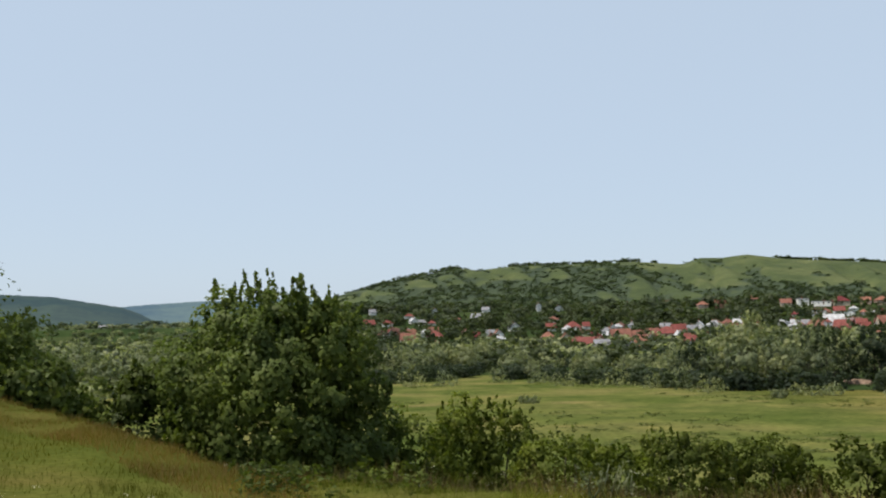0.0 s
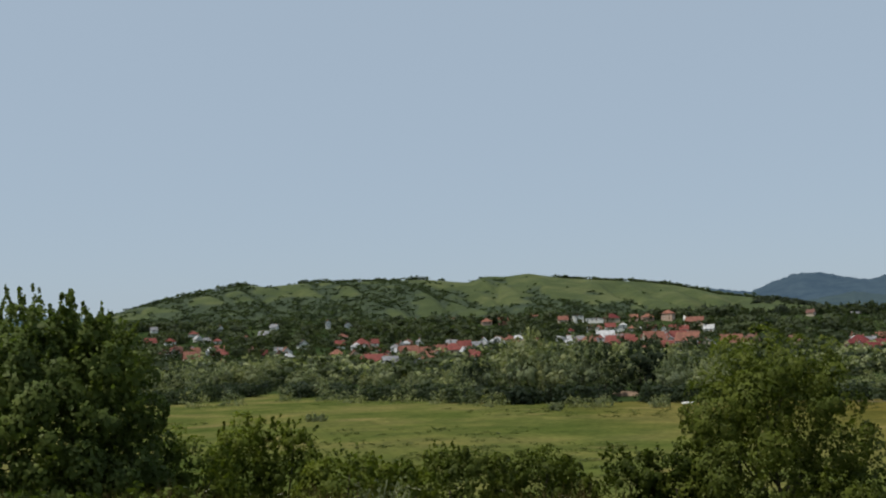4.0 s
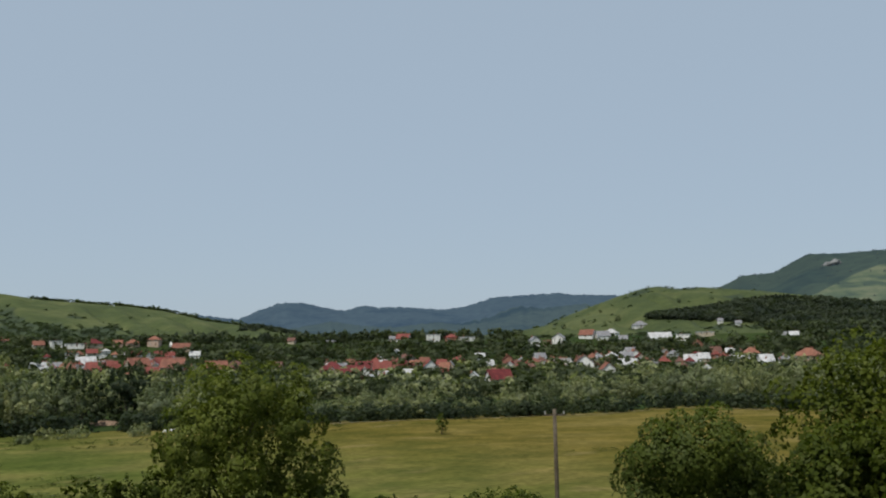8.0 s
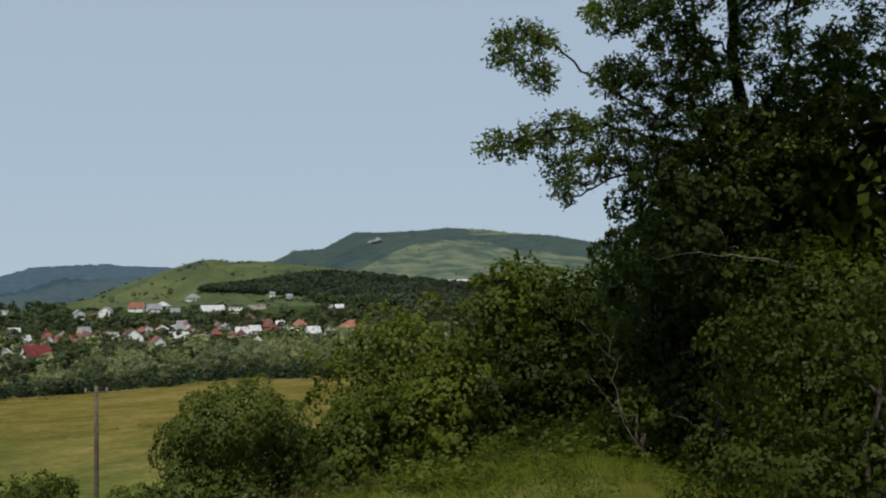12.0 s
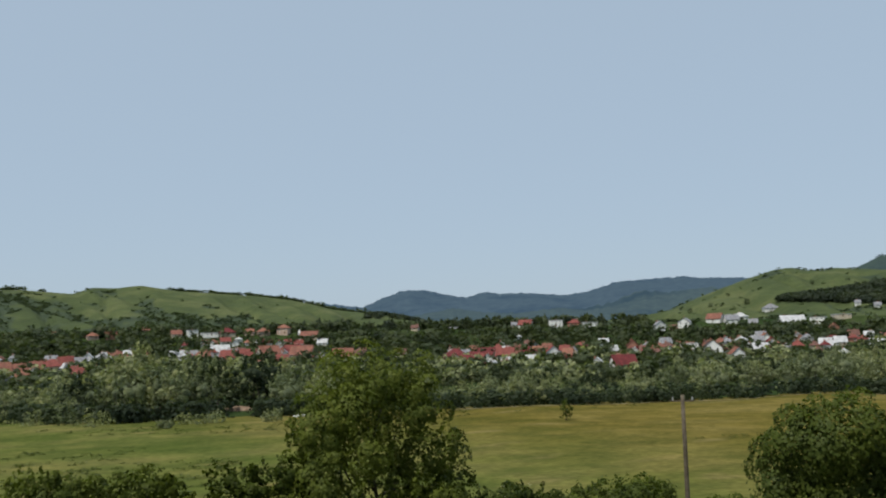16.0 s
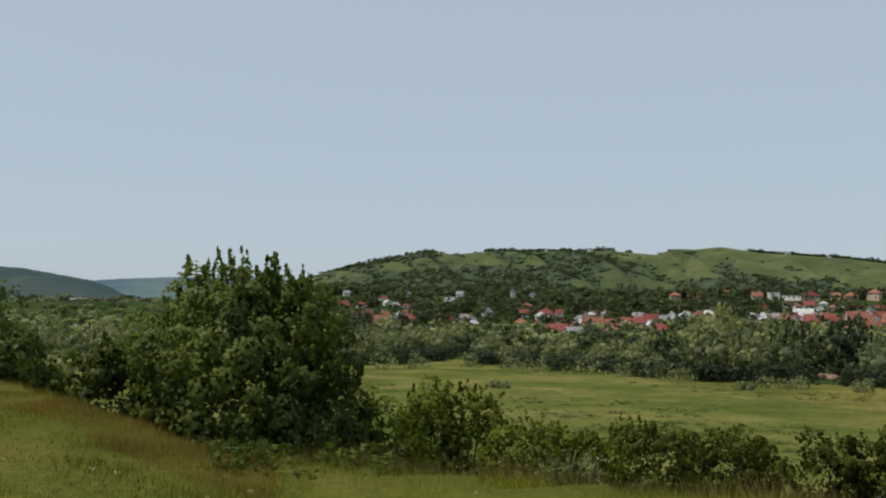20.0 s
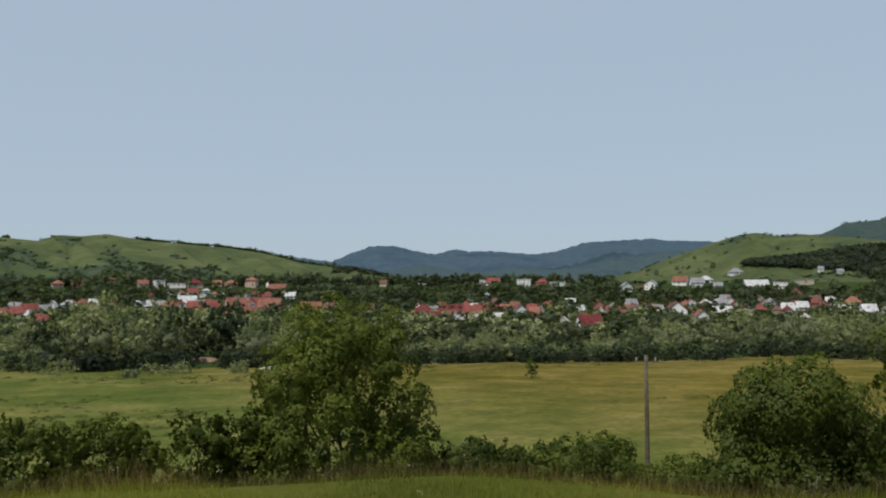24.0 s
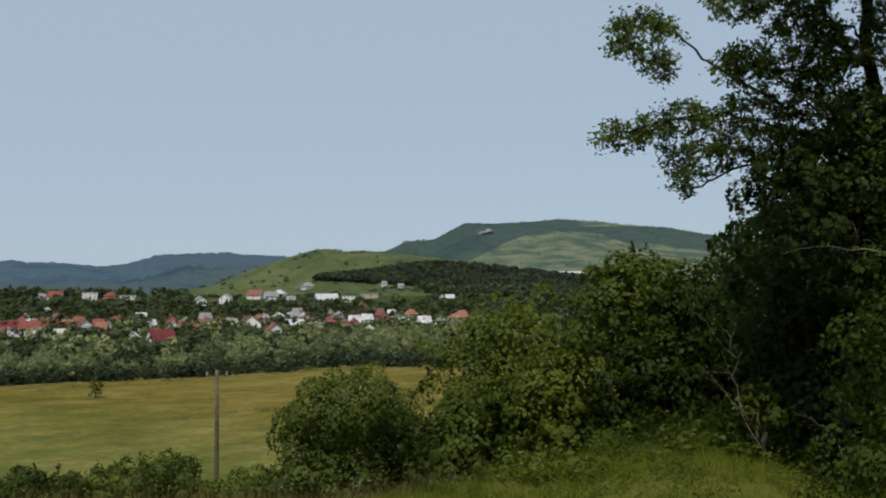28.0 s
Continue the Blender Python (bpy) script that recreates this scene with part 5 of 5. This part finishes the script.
def grass(name, label, n, az0, az1, r0, r1, height, mat, seed, width=0.012):
    g = np.random.default_rng(seed)
    az = g.uniform(az0, az1, n)
    r = np.sqrt(g.uniform(r0 ** 2, r1 ** 2, n)) if r1 > 3 else np.interp(az, BROW[:, 0], BROW[:, 1]) * g.uniform(r0, r1, n)
    z = land(az, r)
    a = np.radians(az)
    P = np.stack((r * np.sin(a), r * np.cos(a), z - 0.05), 1)
    P[:, 2] += 0.10 * rough_noise(P[:, 0], P[:, 1], 0.35) * smooth(r / 4)
    tuft = 0.6 + 0.8 * np.clip(rough_noise(P[:, 0], P[:, 1], 0.8, 4.0) + 0.5, 0, 1)
    h = height * tuft * g.uniform(0.5, 1.25, n)
    lean = g.normal(size=(n, 3)) * np.array([0.3, 0.3, 0.0])
    d = g.uniform(0, 6.28, n)
    side = np.stack((np.cos(d), np.sin(d), 0 * d), 1) * width
    t = P + np.stack((lean[:, 0] * h * 1.1, lean[:, 1] * h * 1.1, h), 1)
    V = np.stack((P - side * 1.25, P + side * 1.25, t), 1)
    flip = np.cross(V[:, 1] - V[:, 0], V[:, 2] - V[:, 0])[:, 2] < 0
    V[flip] = V[flip][:, ::-1]
    up = unit(np.stack((lean[:, 0] * 0.5, lean[:, 1] * 0.5, np.ones(n)), 1))
    return tagged(new(name, quads_mesh(name, (V, up), mat)), label, "grass", kind="stuff")


L_GRASS = leaf_material("grass_blades", (0.096, 0.118, 0.02), (0.135, 0.152, 0.027), (0.2, 0.19, 0.05), 0.5, 0.7, 0.5)
L_BROWN = leaf_material("brown_stalks", (0.1, 0.07, 0.026), (0.14, 0.095, 0.036), (0.2, 0.14, 0.06), 0.6, 0.7, 0.5)
L_RANK = leaf_material("rank_grass", (0.066, 0.094, 0.014), (0.094, 0.124, 0.02), (0.14, 0.16, 0.04), 0.45, 0.7, 0.5)
L_SLOPE = leaf_material("slope_grass", (0.046, 0.056, 0.01), (0.066, 0.072, 0.014), (0.1, 0.09, 0.024), 0.5, 0.7, 0.5)
L_SEED = leaf_material("grass_stalks", (0.13, 0.115, 0.045), (0.18, 0.155, 0.065), (0.25, 0.21, 0.1), 0.45, 0.7, 0.5)
grass("meadow_grass", "short trodden grass round the viewpoint", 40000, -70, 130, 0.4, 6.3, 0.06, L_GRASS, 15, 0.004)
grass("meadow_grass", "short green grass on the near slope", 100000, -12, 100, 6.2, 14.5, 0.085, L_GRASS, 1, 0.0045)
grass("meadow_grass", "dull green grass on the upper slope", 76000, -42, -6, 7, 26, 0.10, L_SLOPE, 2, 0.007)
grass("meadow_grass", "taller grass along the brow", 56000, -14, 66, 0.7, 1.06, 0.11, L_GRASS, 12, 0.0028)
grass("seed_stalks", "brown seeding grass stalks along the brow", 4500, -20, 66, 0.8, 1.03, 0.15, L_SEED, 3, 0.0015)
grass("seed_stalks", "brown seeding grass stalks on the upper slope", 30000, -44, -8, 0.76, 1.03, 0.15, L_BROWN, 4, 0.004)


def weeds(name, label, n, az0, az1, r0, r1, h0, h1, mat, seed):
    """Low leafy weeds that roughen the edge of the thicket."""
    g = np.random.default_rng(seed)
    spots_ = []
    for i in range(n):
        az, r = g.uniform(az0, az1), g.uniform(r0, r1)
        h = g.uniform(h0, h1)
        spots_.append(spot(az, r, h * g.uniform(0.9, 1.8), h))
    return wood(name, label, spots_, mat, 110, 0.12, seed)


L_DRY = leaf_material("dry_stalks", (0.05, 0.036, 0.02), (0.085, 0.062, 0.036), (0.16, 0.125, 0.075), 0.3, 0.8, 0.8)
grass("dry_stalks", "fringe of dry brown weed stalks below the brow", 15000, -12, 66, 0.99, 1.1, 0.24, L_DRY, 16, 0.003)
grass("seed_stalks", "pale seed heads among the dry stalks", 3200, -12, 66, 0.98, 1.08, 0.28, L_SEED, 17, 0.0028)
weeds("weeds", "dusky weeds at the feet of the hedge", 260, -12, 62, 10.8, 15, 0.12, 0.4, L_PEAR, 24)
weeds("weeds", "leafy weeds along the edge of the thicket", 360, 58, 100, 11.0, 16, 0.1, 0.42, L_THICK, 21)
weeds("weeds", "bright leafy weeds before the thicket", 200, 60, 100, 8.0, 13, 0.06, 0.2, L_FRESH, 22)
grass("meadow_grass", "tall rank grass before the thicket", 60000, 60, 100, 8.5, 15.5, 0.15, L_RANK, 9, 0.003)
weeds("weeds", "leafy bright weeds on the mound before the thicket", 240, 64, 90, 9.5, 14, 0.05, 0.16, L_FRESH, 23)


def bare_branch(az, el, r, lean, size, seed, label):
    """A pale dead branch with forked twigs."""
    g = np.random.default_rng(seed)
    p = at(az, el, r)
    ob = thing("dead_branch", p, label, "dead branch")
    tb = Tubes(5)
    a = radians(az)
    out = Vector((-math.cos(a), math.sin(a), 0))
    tip = out * lean[0] * size + Vector((0, 0, lean[1] * size))
    main = bend((0, 0, 0), tip, g, 7, 0.12, 0.08)
    tb.add(main, 0.0055 * size, 0.0015)
    stem = child("branch", tb.mesh("branch", M_DEAD), ob)
    for k in range(2, 8):
        for _ in range(1):
            d = Vector(g.normal(size=3)) * 0.5 + tip.normalized() * 0.6
            tw = Tubes(4)
            tw.add(bend(main[k], main[k] + d * size * g.uniform(0.12, 0.3), g, 3, 0.2), 0.002, 0.001)
            child("twig", tw.mesh("twig", M_DEAD), stem)


M_DEAD = mottled("dead_wood", (0.1, 0.085, 0.06), (0.15, 0.13, 0.095), (0.22, 0.19, 0.15), 4.0, 30.0, bump=0.3, dist=0.005)
bare_branch(81.0, -8.2, 10.4, (0.55, 0.8), 0.95, 1, "pale dead branch rising from the grass")
bare_branch(80.2, -6.6, 10.8, (0.2, 0.95), 1.0, 2, "thin bare forked branch in the bushes")
bare_branch(88.6, 2.2, 8.2, (0.9, 0.1), 0.9, 3, "bare pale branch arching out of the bush")
bare_branch(-26.2, 1.9, 26.5, (-0.6, 0.75), 1.1, 6, "bare twig rising out of the bush on the slope")
bare_branch(85.6, -9.4, 9.0, (0.5, 0.7), 0.7, 4, "dry bent stalk before the thicket")
bare_branch(87.2, -8.8, 9.0, (0.45, 0.75), 0.7, 5, "dry bent stalk before the thicket")


def silver_plant(az, r, h, seed):
    """An upright plant with pale felted leaves."""
    g = np.random.default_rng(seed)
    ob = thing("silver_leaved_plant", on_ground(az, r), "upright pale silver-leaved plant on the slope", "plant", "silver-leaved plants")
    tb = Tubes(5)
    P, N = [], []
    for i in range(3):
        tip = Vector((g.normal() * 0.12, g.normal() * 0.12, h * g.uniform(0.7, 1.05)))
        tb.add(bend((0, 0, -0.1), tip, g, 4, 0.1), 0.012, 0.005)
        t = g.uniform(0.25, 1, (17, 1))
        P.append(np.array(tip) * t + g.normal(size=(17, 3)) * 0.06)
        N.append(g.normal(size=(17, 3)) + np.array([0, 0, 0.6]))
    child("stalk", tb.mesh("stalk", L_SILVER), ob)
    child("foliage", quads_mesh("foliage", leaves_at(np.concatenate(P), np.concatenate(N), 0.05, g, 0.4), L_SILVER), ob)


L_SILVER = leaf_material("silver_leaves", (0.16, 0.18, 0.1), (0.24, 0.26, 0.16), (0.34, 0.36, 0.25), 0.3, 0.7)
for i, (az, r, h) in enumerate(((8.8, 10.3, 0.42), (9.6, 10.4, 0.55), (10.4, 10.3, 0.36), (8.2, 10.2, 0.3), (58.0, 9.9, 0.3))):
    silver_plant(az, r, h, 300 + i)


def wildflowers():
    """White umbels on thin stalks among the grass of the brow."""
    g = np.random.default_rng(88)
    az = np.concatenate((g.uniform(-30, 70, 40), g.uniform(5, 14, 14)))
    r = g.uniform(7.2, 11, len(az))
    a = np.radians(az)
    base = np.stack((r * np.sin(a), r * np.cos(a), land(az, r)), 1)
    h = g.uniform(0.18, 0.42, len(az))
    P, N = [], []
    for b, k in zip(base, h):
        m = 9
        P.append(b + np.array([0, 0, k]) + g.normal(size=(m, 3)) * np.array([0.022, 0.022, 0.008]))
        N.append(np.tile((0, 0, 1.0), (m, 1)))
    V = leaves_at(np.concatenate(P), np.concatenate(N), 0.011, g, 0.9, 0.3)
    tagged(new("wildflowers", quads_mesh("wildflowers", V, mottled("white_petals", (0.3, 0.29, 0.16), (0.38, 0.37, 0.24), (0.45, 0.44, 0.32), 2.0, 20.0))), "small white wildflowers in the grass", "flowers", kind="stuff")


wildflowers()


def field_track():
    """A dry trodden strip along the far edge of the meadow."""
    azs = np.arange(36, 66, 0.4)
    verts, faces = [], []
    for i, a in enumerate(azs):
        r = float(verge_r(a)) - 2.5 + 1.5 * noise.noise((a * 0.5, 0, 0))
        for d in (-0.9, 0.0, 0.9):
            q = r + d * (1 + 0.5 * noise.noise((a * 1.3, d, 4)))
            x, y = q * math.sin(radians(a)), q * math.cos(radians(a))
            verts.append((x, y, ground_z(a, q) + 0.35 * noise.noise((x * 0.03, y * 0.03, 3.0)) + 0.12))
        if i:
            for k in range(2):
                faces.append((i * 3 - 3 + k, i * 3 - 2 + k, i * 3 + 1 + k, i * 3 + k))
    m = mottled("dry_track", (0.12, 0.105, 0.045), (0.19, 0.16, 0.08), (0.26, 0.22, 0.125), 0.25, 3.0, bump=0.3)
    tagged(new("track", mesh_of("track", verts, faces, (m,))), "pale dry track along the meadow's far edge", "track", kind="structure")


field_track()
